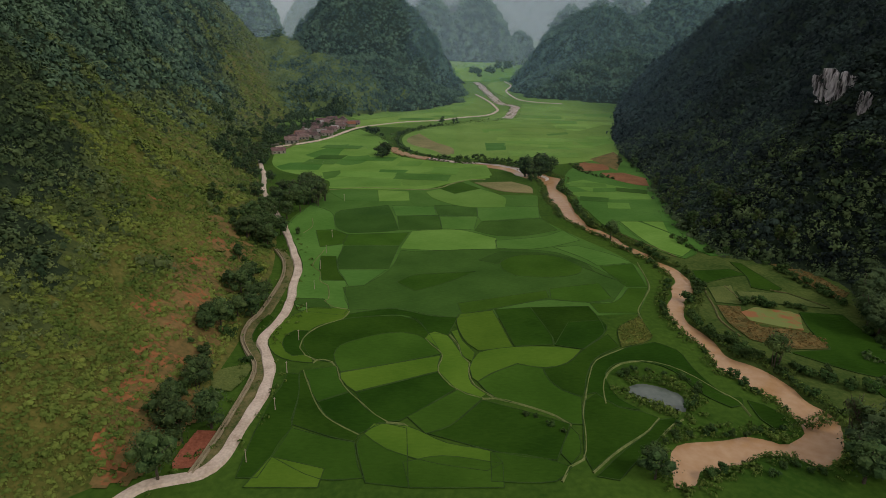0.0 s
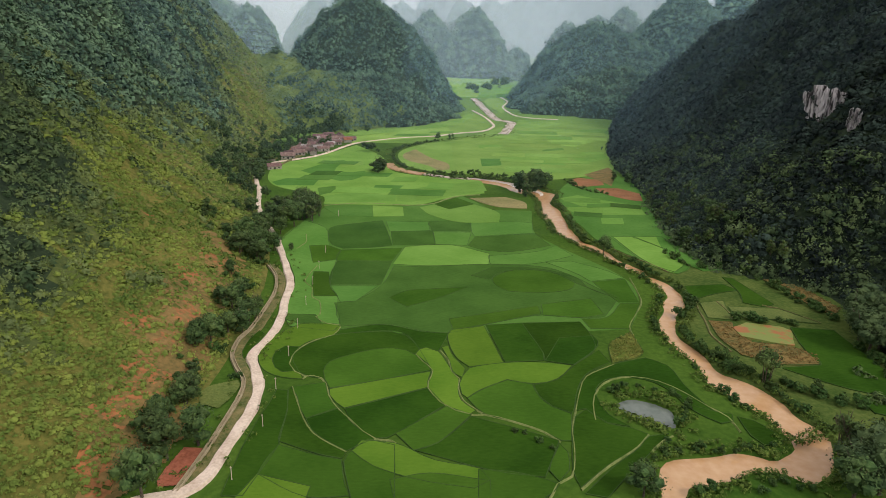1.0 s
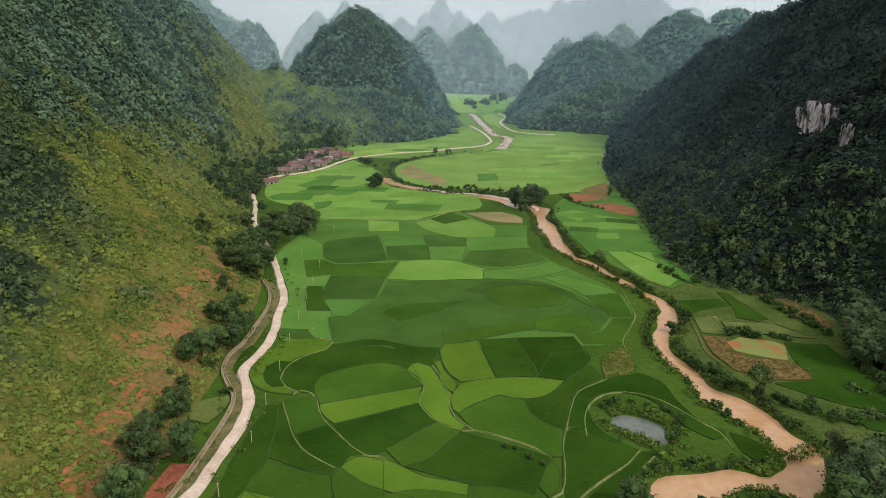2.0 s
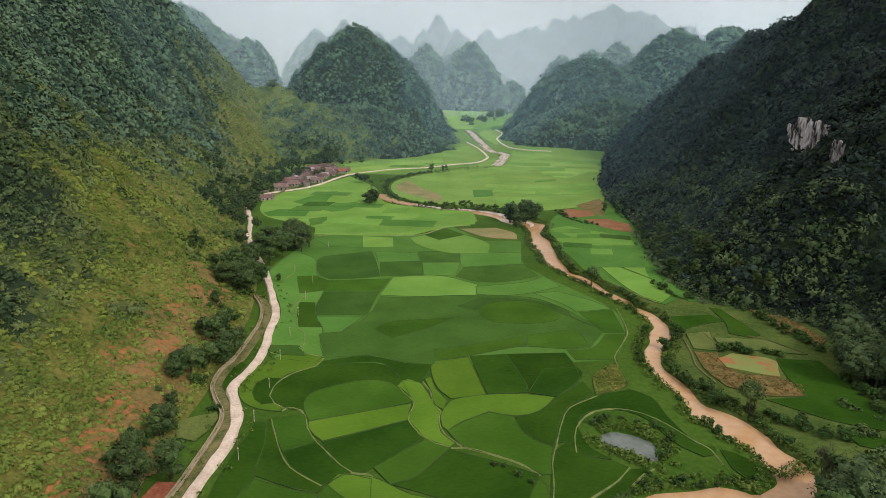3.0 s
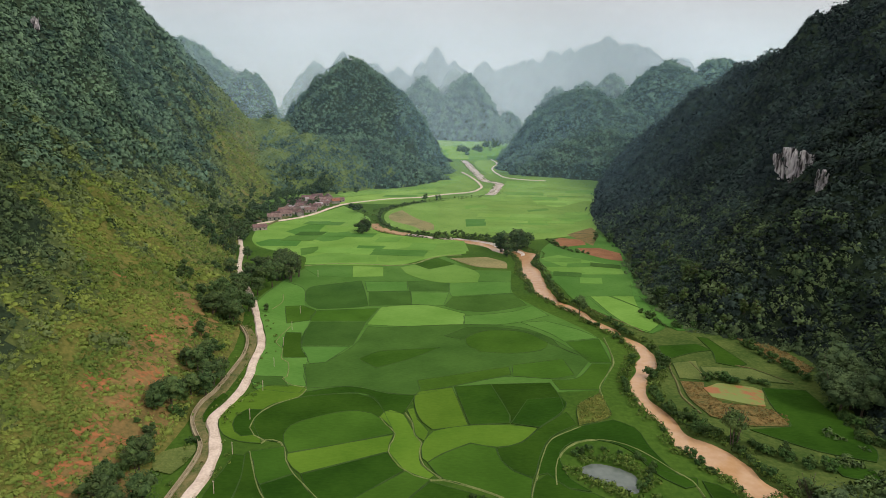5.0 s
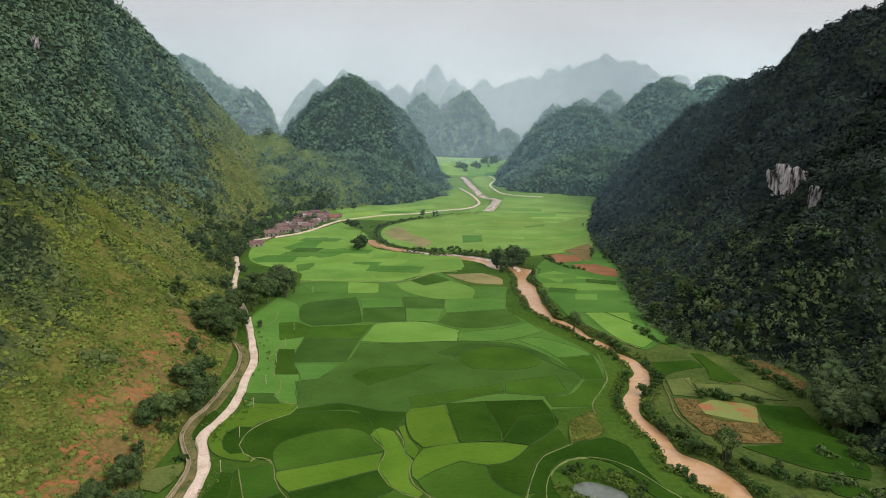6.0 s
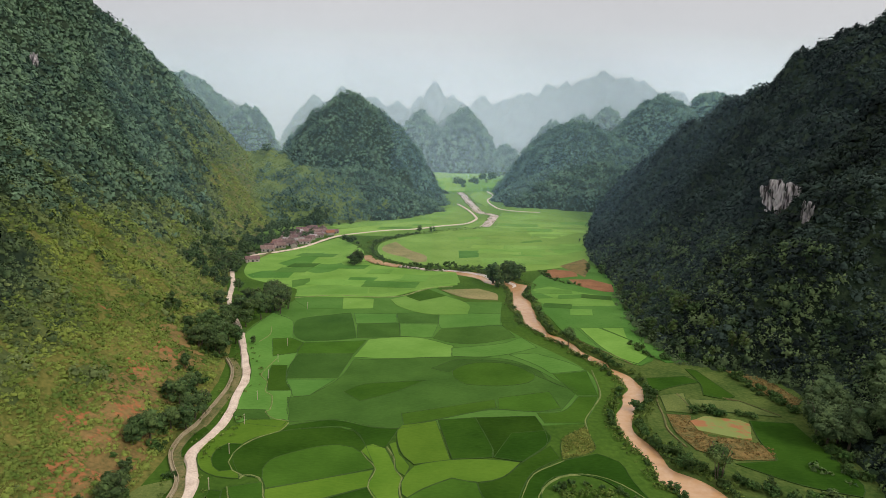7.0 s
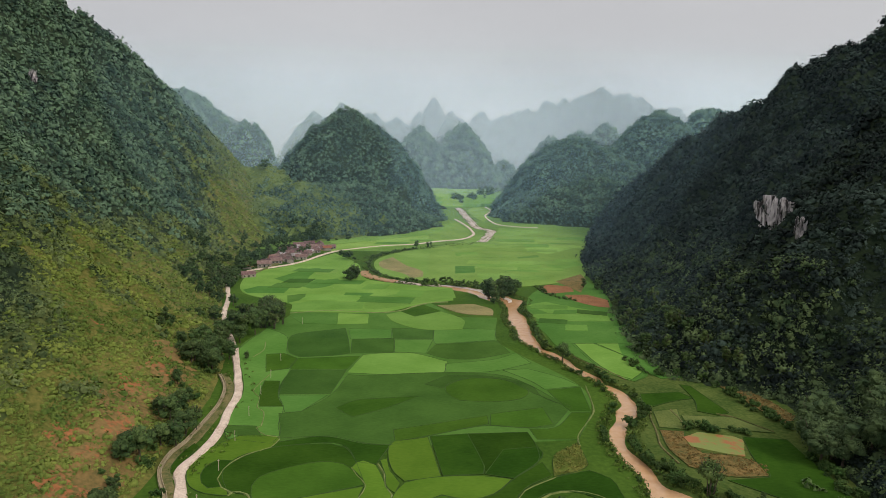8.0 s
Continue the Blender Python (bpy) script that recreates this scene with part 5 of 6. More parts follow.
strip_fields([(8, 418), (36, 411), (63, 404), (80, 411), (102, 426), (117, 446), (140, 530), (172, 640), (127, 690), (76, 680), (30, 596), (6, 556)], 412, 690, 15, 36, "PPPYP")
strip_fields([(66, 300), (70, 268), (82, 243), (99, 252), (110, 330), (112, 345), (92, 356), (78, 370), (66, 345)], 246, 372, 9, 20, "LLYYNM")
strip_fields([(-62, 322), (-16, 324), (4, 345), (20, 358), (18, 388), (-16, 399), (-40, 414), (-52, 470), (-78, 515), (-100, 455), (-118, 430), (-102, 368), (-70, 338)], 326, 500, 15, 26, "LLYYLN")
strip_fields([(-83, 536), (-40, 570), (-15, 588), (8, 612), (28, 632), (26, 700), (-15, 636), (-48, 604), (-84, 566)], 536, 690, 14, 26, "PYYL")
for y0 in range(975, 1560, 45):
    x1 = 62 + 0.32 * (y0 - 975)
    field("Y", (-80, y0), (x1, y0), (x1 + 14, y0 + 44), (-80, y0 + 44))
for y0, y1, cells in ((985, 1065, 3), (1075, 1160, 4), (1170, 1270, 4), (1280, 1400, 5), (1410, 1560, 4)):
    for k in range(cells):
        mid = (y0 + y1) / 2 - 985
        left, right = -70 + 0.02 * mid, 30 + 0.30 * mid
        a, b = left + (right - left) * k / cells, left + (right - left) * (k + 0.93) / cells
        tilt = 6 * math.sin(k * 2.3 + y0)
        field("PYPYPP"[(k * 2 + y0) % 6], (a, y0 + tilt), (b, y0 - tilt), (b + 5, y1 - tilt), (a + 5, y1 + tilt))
for a, b in (((68, 985), (150, 1050)), ((92, 860), (150, 905)), ((118, 1090), (190, 1180))):
    for k in range(3):
        x0, x1 = a[0] + (b[0] - a[0]) * k / 3, a[0] + (b[0] - a[0]) * (k + 0.92) / 3
        field("LYM"[k], (x0, a[1]), (x1, a[1] + 4), (x1 + 4, b[1]), (x0 + 4, b[1] - 5))


# ---- limestone cliffs ----
def cliff(x, y, z, width, height, face, lean, seed, label):
    """A bare rock face with upright flutes, set into the hillside."""
    nu, nv = 64, 46
    u, v = np.meshgrid(np.linspace(-0.5, 0.5, nu), np.linspace(0, 1, nv), indexing="ij")
    flute = 0.9 * np.abs(np.sin(u * 23 + 1.6 * np.sin(v * 3 + seed))) + 0.35 * fractal(u * 30, v * 6, 5, seed) + 0.25 * fractal(u * 60, v * 30, 5, seed + 1)
    out = flute + 1.5 * np.cos(u * 3.0)
    a = radians(face)
    right, front = np.array([math.cos(a), math.sin(a)]), np.array([math.sin(a), -math.cos(a)])
    px = x + right[0] * u * width + front[0] * (out - v * height * lean)
    py = y + right[1] * u * width + front[1] * (out - v * height * lean)
    pz = z + (v - 0.5) * height
    keep = (np.abs(2 * u) ** 2.1 + np.abs(2 * v - 1 + 0.5 * u) ** 2.1 + 0.55 * fractal(u * 20, v * 14, 6, seed + 3)) < 0.86
    verts = np.stack([px, py, pz], -1).reshape(-1, 3)
    faces = [(i * nv + j, (i + 1) * nv + j, (i + 1) * nv + j + 1, i * nv + j + 1) for i in range(nu - 1) for j in range(nv - 1) if keep[i, j]]
    ob = mesh_object("cliff", verts, faces, ROCK)
    bm = bmesh.new()
    bm.from_mesh(ob.data)
    bmesh.ops.delete(bm, geom=[w for w in bm.verts if not w.link_faces], context="VERTS")
    rim = bmesh.ops.extrude_face_region(bm, geom=bm.faces[:])
    for w in (g for g in rim["geom"] if isinstance(g, bmesh.types.BMVert)):
        w.co += Vector((-front[0] * 3, -front[1] * 3, 0))
    bmesh.ops.recalc_face_normals(bm, faces=bm.faces)
    bm.to_mesh(ob.data)
    bm.free()
    return tagged(ob, label, "cliff", kind="structure")


cliff(179, 303, 58, 21, 18.5, -30, 0.04, 1, "pale fluted limestone cliff on the forested hill")
cliff(171.5, 267, 52.5, 6, 15, -30, 0.04, 2, "small pale limestone outcrop below the cliff")
cliff(-250, 407, 130, 5, 9, 35, 0.4, 3, "small white rock outcrop in the forest")


# ---- trees and bushes ----
def leafy(rng, height, radius, lobes, leaves, low=0.35, size=0.3):
    """Crown vertices and triangles: several leaf clumps, each a small dark core with sprays of leaves."""
    vs, fs, o = [], [], 0
    mid = np.array([0, 0, height * (1 + low) / 2])
    half = np.array([radius, radius, height * (1 - low) / 2])
    for k in range(lobes):
        d = rng.normal(0, 1, 3)
        d /= np.linalg.norm(d)
        c = mid + d * half * rng.uniform(0.3, 0.72)
        s = radius * rng.uniform(0.32, 0.52)
        v = ICO_V * (1 + rng.uniform(-0.3, 0.3, (len(ICO_V), 1))) * s * 0.6 * np.array([1, 1, 0.8]) + c
        lv, lf = leaf_cloud(rng, leaves // lobes, c, np.array([s, s, s * 0.85]), size, -0.6)
        vs += [v, lv]
        fs += [ICO_F + o, lf + o + len(v)]
        o += len(v) + len(lv)
    return np.concatenate(vs), np.concatenate(fs)


def branch(bm, a, b, ra, rb, sides=6):
    """A tapered limb from a to b."""
    a, b = Vector(a), Vector(b)
    m = Matrix.Translation((a + b) / 2) @ (b - a).to_track_quat("Z", "Y").to_matrix().to_4x4()
    bmesh.ops.create_cone(bm, cap_ends=True, segments=sides, radius1=ra, radius2=rb, depth=(b - a).length, matrix=m)


def tree(name, seed, height, radius, lobes, leaves, low, label, mat, stems=1, size=0.3):
    rng = np.random.RandomState(seed)
    root = new(name)
    bm = bmesh.new()
    for s in range(stems):
        off = Vector((rng.uniform(-0.4, 0.4), rng.uniform(-0.4, 0.4), 0)) * (stems > 1)
        knee = Vector((rng.uniform(-0.3, 0.3), rng.uniform(-0.3, 0.3), height * 0.4)) + off * 2
        branch(bm, off + Vector((0, 0, -0.8)), knee, 0.03 * height / stems ** 0.5, 0.02 * height / stems ** 0.5)
        for k in range(4):
            a = rng.uniform(0, 6.28)
            tip = knee + Vector((math.cos(a) * radius * 0.6, math.sin(a) * radius * 0.6, height * rng.uniform(0.2, 0.45)))
            branch(bm, knee, tip, 0.013 * height / stems ** 0.5, 0.004 * height, 5)
    part("trunk", bm, BARK, root)
    v, f = leafy(rng, height, radius, lobes, leaves, low, size)
    mesh_object("crown", v, f.tolist(), mat, root)
    return tagged(root, label, "tree")


def bush(seed, label, mat):
    rng = np.random.RandomState(seed)
    v, f = leafy(rng, 1.7, 1.3, 7, 260, -0.15, 0.2)
    v[:, 2] = np.maximum(v[:, 2], -0.35)
    return tagged(mesh_object("bush", v, f.tolist(), mat), label, "bush")


BAMBOO = material("bamboo_leaves", (0.042, 0.078, 0.020), (0.120, 0.170, 0.048), 0.25, 2.5, 0.8, 0.5, islands=0.3, objects=0.2)
BUSH = material("bush_leaves", (0.022, 0.058, 0.012), (0.075, 0.130, 0.030), 0.3, 2.5, 0.85, 0.5, islands=0.3, objects=0.25)
PROTO = {
    "broad": [tree("tree", 200 + k, 10, 3.6 + 0.3 * k, 20, 1200, 0.06, "broad leafy tree with a dense dark green crown", LEAF["tree"], 1, 0.24) for k in range(4)],
    "slim": [tree("tree", 210 + k, 9, 2.3 + 0.3 * k, 15, 700, 0.08, "tall slim clump of feathery bamboo", BAMBOO, 5) for k in range(3)],
    "small": [tree("tree", 220 + k, 6, 2.2 + 0.2 * k, 11, 500, 0.02, "small leafy tree among the shrubs", LEAF["tree"]) for k in range(3)],
}
PROTO["dark"] = [tree("tree", 330 + k, 10, 3.8 + 0.3 * k, 22, 1900, 0.06, "tall dark leafy tree at the forest edge", LEAF["edge"], 1, 0.2) for k in range(3)]
DISTANT = {
    "dark": PROTO["dark"],
    "broad": [tree("tree", 300 + k, 10, 3.6 + 0.3 * k, 13, 420, -0.1, "broad leafy tree with a dense dark green crown", LEAF["tree"], 1, 0.5) for k in range(4)],
    "slim": [tree("tree", 310 + k, 9, 2.3 + 0.3 * k, 11, 380, -0.1, "tall slim clump of feathery bamboo", BAMBOO, 3, 0.45) for k in range(3)],
    "small": [tree("tree", 320 + k, 6, 2.2 + 0.2 * k, 8, 220, 0.02, "small leafy tree among the shrubs", LEAF["tree"], 1, 0.4) for k in range(3)],
}
BUSHES = [bush(230 + k, "low leafy green bush", BUSH) for k in range(4)]
rng = random.Random(5)
fresh = {}


def plant(protos, x, y, z, scale, group):
    """The first planting moves the model itself, later ones copy it."""
    for kind in PROTO:
        if protos is PROTO[kind] and y > 425:
            far_trees.append((x, y, z, scale * (1.0 if kind != "small" else 0.6)))
            return None
        if protos is PROTO[kind] and y > 335:
            protos = DISTANT[kind]
    ob = rng.choice(protos)
    if protos is BUSHES and (y > 240 or z > 12):
        far_bushes.append((x, y, z, scale))
        return ob
    m = pose(x, y, z, 0, 0, rng.uniform(0, 360)) @ Matrix.Diagonal((scale, scale, scale * rng.uniform(0.85, 1.15), 1))
    if ob.name not in fresh:
        fresh[ob.name] = True
        waiting.append((ob, m))
        return tagged(ob, group=group)
    return tagged(copy_thing(ob, m), group=group)


waiting, far_bushes, far_trees = [], [], []
for kind, places, size in (("broad", TREES_BROAD, 1.0), ("slim", TREES_SLIM, 1.05), ("small", TREES_SMALL, 1.0)):
    for x, y in places:
        big = 1.35 if x > 120 and y < 200 else 1.25 if x > 80 and y < 120 else 1.3 if y > 900 else 1.0 if y < 350 else 0.85
        plant(PROTO["dark" if x > 84 and y < 215 and kind == "broad" else kind], x, y, floor_at(x, y) - 0.2, size * big * rng.uniform(0.85, 1.15), "trees of the valley")
        if x < -40 and y < 320:
            for k in range(3):
                bx, by = x + rng.uniform(-5, 5), y + rng.uniform(-5, 5)
                if bx < np.interp(by, LEFT_Y, LEFT_X) - 2.5:
                    plant(BUSHES, bx, by, floor_at(bx, by), rng.uniform(0.7, 1.6), "bushes on banks and slopes")


for y in range(660, 1280, 5):
    y *= 0.5
    if y > 455 and rng.random() < 0.85:
        continue
    x = float(np.interp(y, LEFT_Y, LEFT_X)) - rng.uniform(1, 24 if y < 420 or y > 560 else 40)
    plant(PROTO[rng.choice(("broad", "small"))], x, y, floor_at(x, y) - 0.2, rng.uniform(0.65, 1.0), "trees of the valley")


for area, count, small, large in (((-98, -68, 268, 312), 6, 0.8, 1.1), ((-80, -62, 284, 326), 34, 0.85, 1.2), ((-88, -70, 225, 262), 9, 0.75, 1.05), ((128, 152, 150, 182), 14, 1.1, 1.6), ((-66, -55, 140, 190), 10, 0.6, 0.9), ((-60, -50, 97, 130), 8, 0.6, 0.9)):
    for k in range(count):
        x, y = rng.uniform(area[0], area[1]), rng.uniform(area[2], area[3])
        if x < np.interp(y, LEFT_Y, LEFT_X) - 1.5 or x > 100 or (y > 265 and x > np.interp(y, LEFT_Y, LEFT_X) + 8):
            plant(PROTO["dark" if x > 100 else rng.choice(("slim", "slim", "broad") if y > 265 else ("broad", "small", "broad"))], x, y, floor_at(x, y) - 0.2, rng.uniform(small, large), "trees of the valley")
plant(PROTO["broad"], -214, 786, float(apron_height(np.array([-214.0]), np.array([786.0]))[0]) - 0.5, 2.1, "trees of the valley")
for k in range(46):  # tall feathery trees along the foot of the shaded hill
    y = rng.uniform(222, 345)
    x = float(np.interp(y, RIGHT_Y, RIGHT_X)) + rng.uniform(-2, 17)
    plant(DISTANT[rng.choice(("broad", "slim", "slim"))], x, y, right_at(x, y) - 0.3, rng.uniform(0.6, 1.0), "trees of the valley")
for x, y in ((-78, 262), (-71.5, 263), (-80, 270), (-74.5, 275), (-84, 279), (-79, 286)):
    plant(PROTO["broad"], x, y, floor_at(x, y) - 0.2, rng.uniform(0.8, 1.0), "trees of the valley")
for k in range(14):
    x, y = rng.uniform(-160, -115), rng.uniform(575, 640)
    plant(PROTO[rng.choice(("broad", "small"))], x, y, max(float(apron_height(np.array([x]), np.array([y]))[0]), floor_at(x, y)) - 0.2, rng.uniform(0.6, 1.0), "trees of the valley")


for x, y in smooth_line([p for p in ROAD if 235 < p[1] < 450], 6):  # trees that overhang the road
    for side in (-1, 1):
        if rng.random() < (0.85 if side < 0 else 0.3):
            plant(PROTO[rng.choice(("broad", "small", "slim"))], x + side * rng.uniform(3.2, 5.0), y + rng.uniform(-2, 2), floor_at(x, y) - 0.2, rng.uniform(0.6, 0.95), "trees of the valley")
for k in range(44):  # the wood behind the village
    s, back = rng.random(), rng.uniform(6, 30)
    x, y = -142 + 46 * s - 0.5 * back, 520 + 82 * s + 0.6 * back
    plant(PROTO[rng.choice(("broad", "broad", "small"))], x, y, max(float(apron_height(np.array([x]), np.array([y]))[0]), floor_at(x, y)) - 0.2, rng.uniform(0.75, 1.2), "trees of the valley")
for cx, cy, rx, ry, count, small, large in ((46, 362, 4, 3, 4, 1.1, 1.5), (58, 376, 4, 3, 5, 1.1, 1.5), (-46.5, 415, 3.5, 3, 6, 1.0, 1.4), (-59, 495, 8, 4, 4, 0.8, 1.0),
                                            (-112, 520, 16, 16, 18, 0.45, 0.8), (-133, 440, 10, 22, 9, 0.9, 1.3), (-124, 388, 6, 18, 12, 0.8, 1.2), (-135, 478, 12, 14, 12, 0.7, 1.0), (-124, 505, 8, 14, 6, 0.6, 0.9), (30, 1050, 8, 10, 5, 1.3, 1.9), (58, 1100, 8, 12, 5, 1.2, 1.7), (86, 1190, 10, 14, 8, 1.5, 2.2), (125, 1290, 16, 16, 6, 1.2, 1.8), (70, 1420, 40, 14, 10, 1.4, 2.2), (106, 800, 8, 12, 5, 0.9, 1.3)):
    for k in range(count):
        x, y = cx + rng.uniform(-rx, rx), cy + rng.uniform(-ry, ry)
        plant(PROTO[rng.choice(("broad", "slim"))], x, y, floor_at(x, y) - 0.2, rng.uniform(small, large), "trees of the valley")


def row(line, gap, small, large, side=0.8):
    for x, y in smooth_line(line, gap):
        if rng.random() < 0.85:
            bx, by = x + rng.uniform(-side, side), y + rng.uniform(-side, side)
            plant(BUSHES, bx, by, max(floor_at(bx, by), 0) - 0.1, rng.uniform(small, large), "bushes on banks and slopes")


for line in HEDGES:
    far = line[0][1] > 300
    rank = line[0][0] > 70 and not far  # rank growth on the far bank
    row(line, 2.6 if far else 1.6 if rank else 2.2, 0.8 if far or rank else 0.6, 2.0 if far else 1.9 if rank else 1.15, 1.8 if rank else 0.8)


def bank_row(line, away, gap, small, large):
    pts = smooth_line(line, gap)
    for i in range(1, len(pts) - 1):
        d = Vector((pts[i + 1][0] - pts[i - 1][0], pts[i + 1][1] - pts[i - 1][1])).normalized()
        if pts[i][1] < 355 and rng.random() < 0.55 + 0.9 * noise.noise((pts[i][0] * 0.09, pts[i][1] * 0.09, 4.0)):
            off = away * rng.uniform(0.6, 2.6)
            x, y = pts[i][0] - d.y * off, pts[i][1] + d.x * off
            plant(BUSHES, x, y, -0.3, small + (large - small) * rng.random() ** 1.6, "bushes on banks and slopes")


for a, b in ((0, 3), (7, 10)):
    for side in (-1, 1):
        row([(x + side * 1.6, y + side * 1.2) for x, y in UPPER_LINE[a:b]], 3.0, 0.8, 1.7)
bank_row(BANK_L, -1, 2.6, 0.4, 1.5)
bank_row(BANK_R, 1, 1.3, 0.45, 1.9)
bank_row(BANK_R[9:], 1, 2.2, 0.7, 1.7)
bank_row(POND + POND[:1], 1, 3.0, 0.3, 0.6)
for ob, m in waiting:
    ob.matrix_basis = m
far_trees = np.array(far_trees)
tree_kinds = [leafy(np.random.RandomState(260 + k), 10, 3.2 + 0.3 * k, 11, 180, 0.05, 0.6) for k in range(4)]
tagged(scatter("far_trees", far_trees[:, :3], far_trees[:, 3], LEAF["tree"], np.random.RandomState(18), tree_kinds, rounded=False), "leafy trees round the village and on the far plain", "trees", kind="stuff")
far_bushes = np.array(far_bushes)
far_kinds = [leafy(np.random.RandomState(240 + k), 1.7, 1.3, 5, 60, -0.15, 0.3) for k in range(4)]
tagged(scatter("bushes", far_bushes[:, :3], far_bushes[:, 3], BUSH, np.random.RandomState(8), far_kinds, rounded=False), "hedges and low bushes along the upper river", "bushes", kind="stuff")


# ---- tall grass and weeds on the banks ----
TUFT = [crown_template(np.random.RandomState(250 + k), 16, 0.7, 0.36, 0.0) for k in range(5)]
BANK_GREEN = material("bank_weeds", (0.050, 0.095, 0.014), (0.130, 0.185, 0.034), 0.1, 0.8, 0.9, 0.3, islands=0.35)


def weeds(line, away, near, far, count, size, seed, closed=False):
    r = np.random.RandomState(seed)
    pts = smooth_line(line, 1.0, closed)
    out = []
    for k in range(count):
        i = r.randint(1, len(pts) - 1)
        d = Vector((pts[i + 1][0] - pts[i - 1][0], pts[i + 1][1] - pts[i - 1][1])).normalized()
        off = away * (near + (far - near) * r.uniform(0, 1) ** 1.6)
        x, y = pts[i][0] - d.y * off, pts[i][1] + d.x * off
        out.append((x, y, rise(y) - 0.25 + 0.15 * min(abs(off), 2)))
    return out


pl = np.array(weeds(BANK_L[4:], -1, 0.3, 4, 760, 1, 1) + weeds(BANK_R, 1, 0.3, 4.5, 950, 1, 2) + weeds(POOL, 1, 0.4, 4, 420, 1, 3, True) + weeds(POND, 1, 0.5, 4.5, 220, 1, 4, True)
              + weeds(ROAD[:20], -1, 1.8, 6.0, 50, 1, 6) + weeds(ROAD[:20], 1, 2.0, 7.0, 60, 1, 7) + weeds(UPPER_LINE, 1, 1.5, 7, 450, 1, 8) + weeds(UPPER_LINE, -1, 1.5, 7, 450, 1, 9))
tagged(scatter("bank_weeds", pl, np.random.RandomState(7).uniform(0.4, 0.95, len(pl)), BANK_GREEN, np.random.RandomState(6), TUFT), "tall green weeds on the river and road banks", "weeds", kind="stuff")


r = np.random.RandomState(12)
pl = np.stack([r.uniform(80, 140, 2100), r.uniform(90, 165, 2100), np.zeros(2100)], -1)
pl = pl[(pl[:, 0] > 0.42 * (pl[:, 1] - 100) + 92) & (fractal(pl[:, 0], pl[:, 1], 16, 19) > np.where(pl[:, 1] < 128, -0.6, 0.25)) & ~inside(pl[:, 0], pl[:, 1], smooth_line([(99, 176), (106, 160), (118, 148), (128, 150), (136, 170)], 3, True))]
tagged(scatter("undergrowth", pl, r.uniform(0.7, 1.6, len(pl)), LEAF["tree"], r, TUFT), "rank green undergrowth beside the river", "undergrowth", kind="stuff")


# ---- dry stubble standing in the harvested plots ----
STUBBLE = material("dry_stubble", (0.085, 0.075, 0.022), (0.27, 0.17, 0.055), 0.3, 1.5, 0.95, 0.3, islands=0.3)
r = np.random.RandomState(31)
spots = []
for ob in [o for o in bpy.data.objects if o.name.startswith("crop_field") and o.data.materials[0] == RICE["T"]]:
    v = np.array([p.co[:] for p in ob.data.vertices])
    if v[:, 1].max() < 300:
        top = v[v[:, 2] > v[:, 2].max() - 0.01]
        q = np.stack([r.uniform(v[:, 0].min(), v[:, 0].max(), 900), r.uniform(v[:, 1].min(), v[:, 1].max(), 900)], -1)
        q = q[inside(q[:, 0], q[:, 1], [tuple(p[:2]) for p in top]) & ~inside(q[:, 0], q[:, 1], POND2)]
        spots += [(x, y, v[:, 2].max() - 0.1) for x, y in q]
spots = np.array(spots)
tagged(scatter("stubble", spots, r.uniform(0.2, 0.5, len(spots)), STUBBLE, r, TUFT), "dry brown stubble on harvested plots", "stubble", kind="stuff")
ripe = material("ripening_stalks", (0.085, 0.125, 0.020), (0.27, 0.27, 0.065), 0.3, 1.5, 0.95, 0.3, islands=0.4)
q = np.stack([r.uniform(48, 60, 700), r.uniform(151, 171, 700)], -1)
q = q[inside(q[:, 0], q[:, 1], [(50.6, 163.1), (58.6, 170.9), (58.7, 158.1), (55.3, 154.4), (48.5, 151.2)])]
tagged(scatter("ripe_stalks", np.concatenate([q, np.full((len(q), 1), 0.25)], 1), r.uniform(0.25, 0.55, len(q)), ripe, r, TUFT), "tall yellowing crop standing in a small plot", "crop", kind="stuff")


# ---- village ----
def box(bm, x0, x1, y0, y1, z0, z1):
    bmesh.ops.create_cube(bm, matrix=Matrix.Translation(((x0 + x1) / 2, (y0 + y1) / 2, (z0 + z1) / 2)) @ Matrix.Diagonal((x1 - x0, y1 - y0, z1 - z0, 1)))


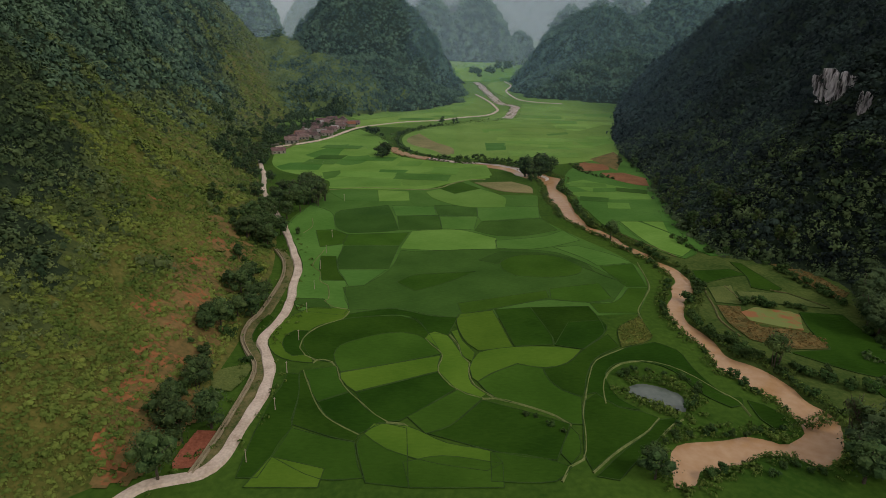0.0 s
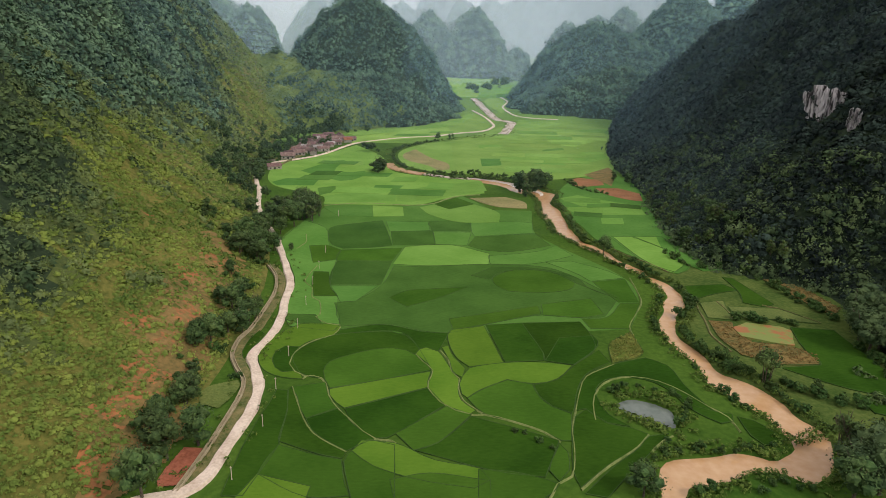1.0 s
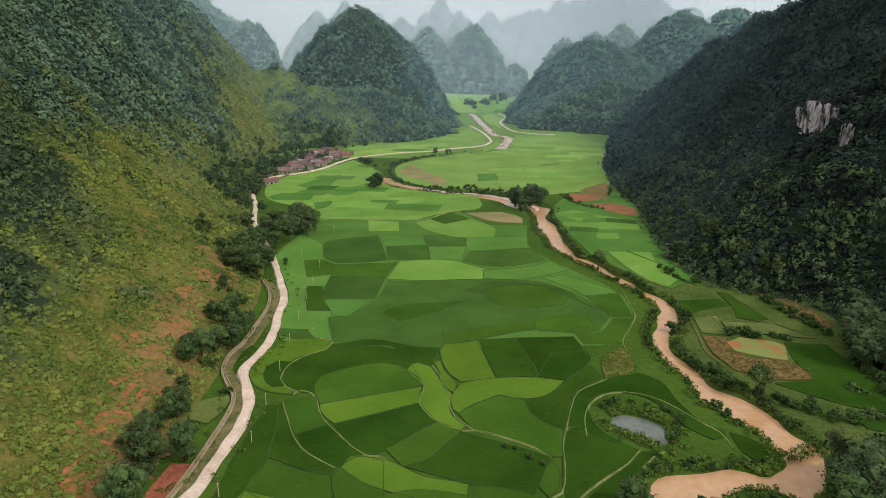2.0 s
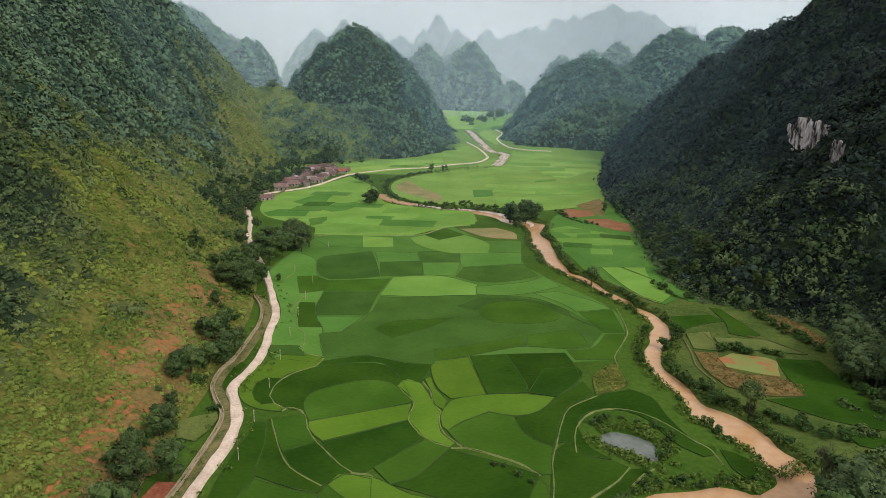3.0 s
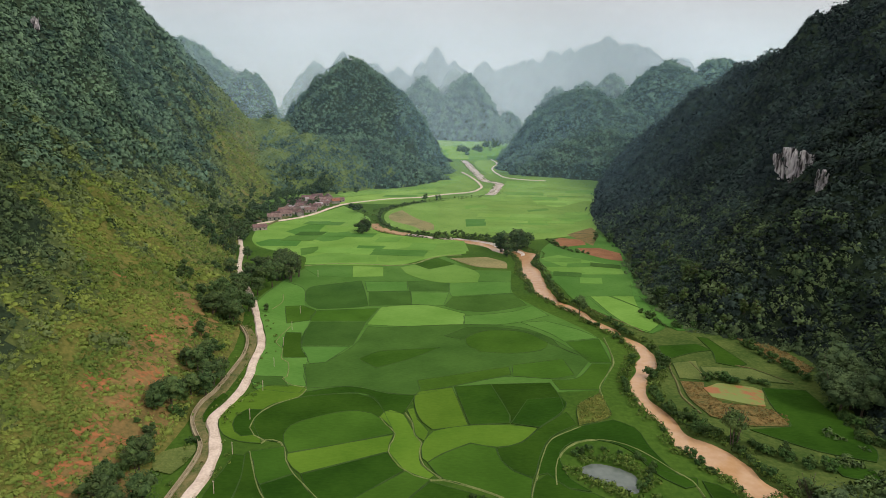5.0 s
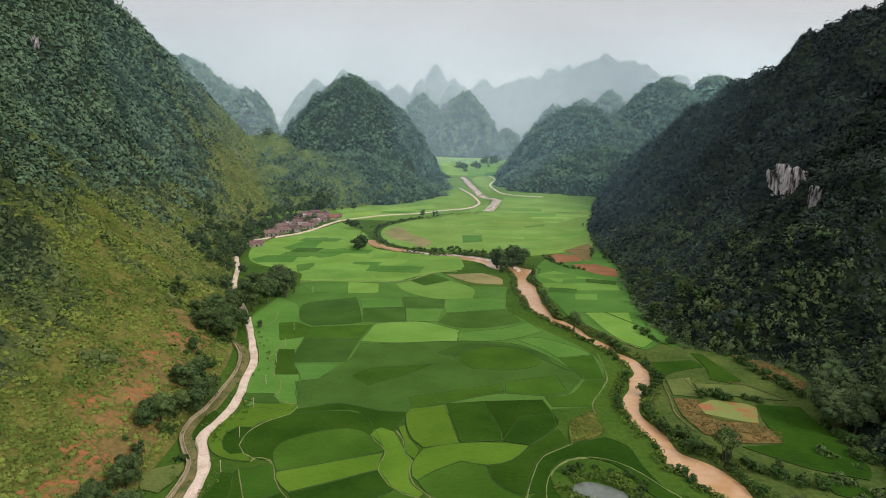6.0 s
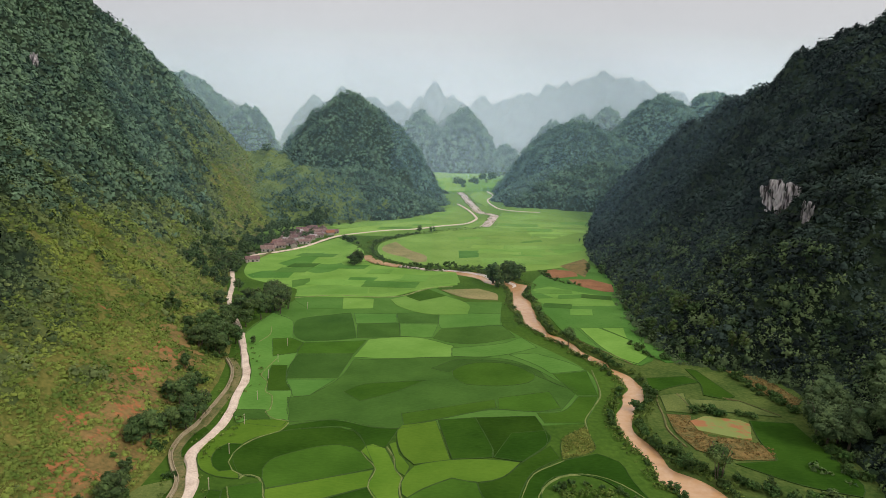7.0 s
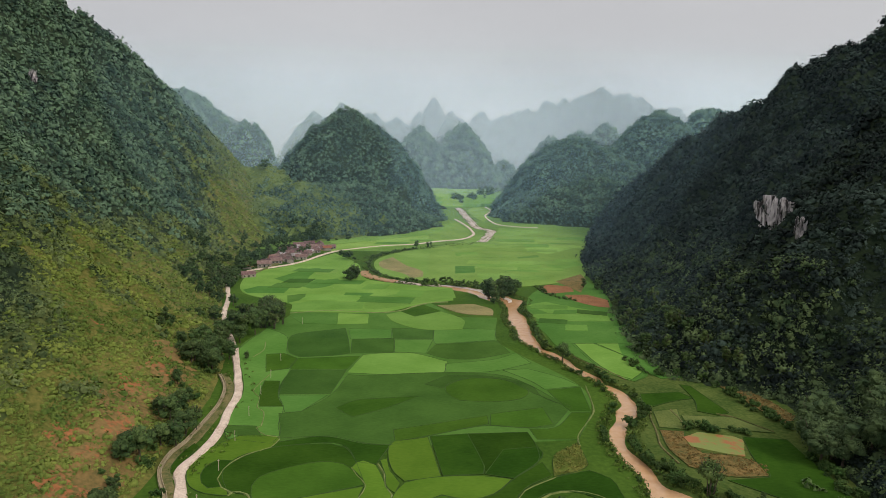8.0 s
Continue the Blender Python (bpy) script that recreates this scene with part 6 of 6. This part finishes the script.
def house(width, depth, eaves, ridge, tiles, label):
    """A small house: gabled walls, two roof slopes with an overhang, a door and windows."""
    root = new("house")
    bm = bmesh.new()
    w, d = width / 2, depth / 2
    prof = [(-d, -0.5), (d, -0.5), (d, eaves), (0, ridge), (-d, eaves)]
    a, b = [bm.verts.new((-w, y, z)) for y, z in prof], [bm.verts.new((w, y, z)) for y, z in prof]
    bm.faces.new(a)
    bm.faces.new(b[::-1])
    for k in range(5):
        bm.faces.new((a[k], b[k], b[(k + 1) % 5], a[(k + 1) % 5])[::-1])
    bmesh.ops.recalc_face_normals(bm, faces=bm.faces)
    part("wall", bm, PLASTER, root)
    for side in (-1, 1):
        bm = bmesh.new()
        slope = (ridge - eaves) / d
        rows = 7
        line = []
        for k in range(rows):
            y0, y1 = (d + 0.6) * k / rows, (d + 0.6) * (k + 1) / rows
            line += [(y0, ridge - slope * y0 + 0.22), (y1, ridge - slope * y1 + 0.28)]
        line += [(d + 0.6, ridge - slope * (d + 0.6) + 0.1), (0, ridge + 0.1)]
        a = [bm.verts.new((-w - 0.5, side * y, z)) for y, z in line]
        b = [bm.verts.new((w + 0.5, side * y, z)) for y, z in line]
        bm.faces.new(a)
        bm.faces.new(b[::-1])
        for k in range(len(line)):
            bm.faces.new((a[k], b[k], b[(k + 1) % len(line)], a[(k + 1) % len(line)]))
        bmesh.ops.recalc_face_normals(bm, faces=bm.faces)
        part("roof", bm, tiles, root)
    bm = bmesh.new()
    box(bm, -0.6, 0.6, -d - 0.06, -d + 0.05, 0, 2.1)
    part("door", bm, OPENING, root)
    for x in (-w * 0.62, w * 0.62):
        bm = bmesh.new()
        box(bm, x - 0.55, x + 0.55, -d - 0.06, -d + 0.05, 0.9, 2.1)
        part("window", bm, OPENING, root)
    return tagged(root, label, "house", "village houses")


MODELS = [
    house(9, 6, 3.0, 5.0, TILE, "small farmhouse with a weathered grey-brown tile roof"),
    house(7.5, 5.5, 2.8, 4.6, TILE_RED, "small farmhouse with a faded red tile roof"),
    house(11, 6.5, 3.2, 5.4, TILE, "long farmhouse with a weathered brown tile roof"),
    house(8, 5.5, 2.8, 4.4, TILE_PALE, "low farmhouse with a pale grey sheet roof"),
]
mid = (sum(p[0] for p in HOUSES) / len(HOUSES), sum(p[1] for p in HOUSES) / len(HOUSES))
yard = sorted(HOUSES, key=lambda p: math.atan2(p[1] - mid[1], p[0] - mid[0]))
tagged(sheet("village_yard", [(mid[0] + 1.04 * (x - mid[0]), mid[1] + 1.04 * (y - mid[1]) + 3) for x, y in yard], 0.75, VERGE, None, 0.9, 0.4), "trodden earth yards between the houses", "yard", kind="structure")
rng = random.Random(9)
HOMES = HOUSES + [(x + rng.uniform(-5, 5), y + rng.uniform(6, 12)) for x, y in HOUSES[:16:1]] + [(x + rng.uniform(-6, 6), y + rng.uniform(-4, 5)) for x, y in HOUSES[5:17]]
for k, (x, y) in enumerate(HOMES):
    ob = MODELS[1 if k in (6, 17, 12) else 3 if k % 4 == 3 else (0 if k % 2 else 2)]
    m = pose(x, y, floor_at(x, y), 0, 0, rng.choice((20, 28, 110, 25, 200)) + rng.uniform(-8, 8)) @ Matrix.Diagonal((0.9, 0.9, 0.85, 1))
    if k in (0, 1, 3, 6):
        ob = MODELS[{0: 2, 1: 0, 3: 3, 6: 1}[k]]
        ob.matrix_basis = m
    else:
        copy_thing(ob, m)


# ---- marker posts in the fields ----
bm = bmesh.new()
bmesh.ops.create_cone(bm, cap_ends=True, segments=8, radius1=0.09, radius2=0.06, depth=3.2, matrix=Matrix.Translation((0, 0, 1.5)))
post = part("shaft", bm, CONCRETE, None)
pole = new("utility_pole")
post.parent = pole
bm = bmesh.new()
box(bm, -0.22, 0.22, -0.035, 0.035, 2.8, 2.88)
part("crossarm", bm, CONCRETE, pole)
tagged(pole, "short pale concrete utility pole in the rice", "pole", "poles along the road")
for k, (x, y) in enumerate(POLES):
    if k:
        copy_thing(pole, pose(x, y, 0.1, 0, 0, 20))
    else:
        pole.matrix_basis = pose(x, y, 0.1, 0, 0, 20)
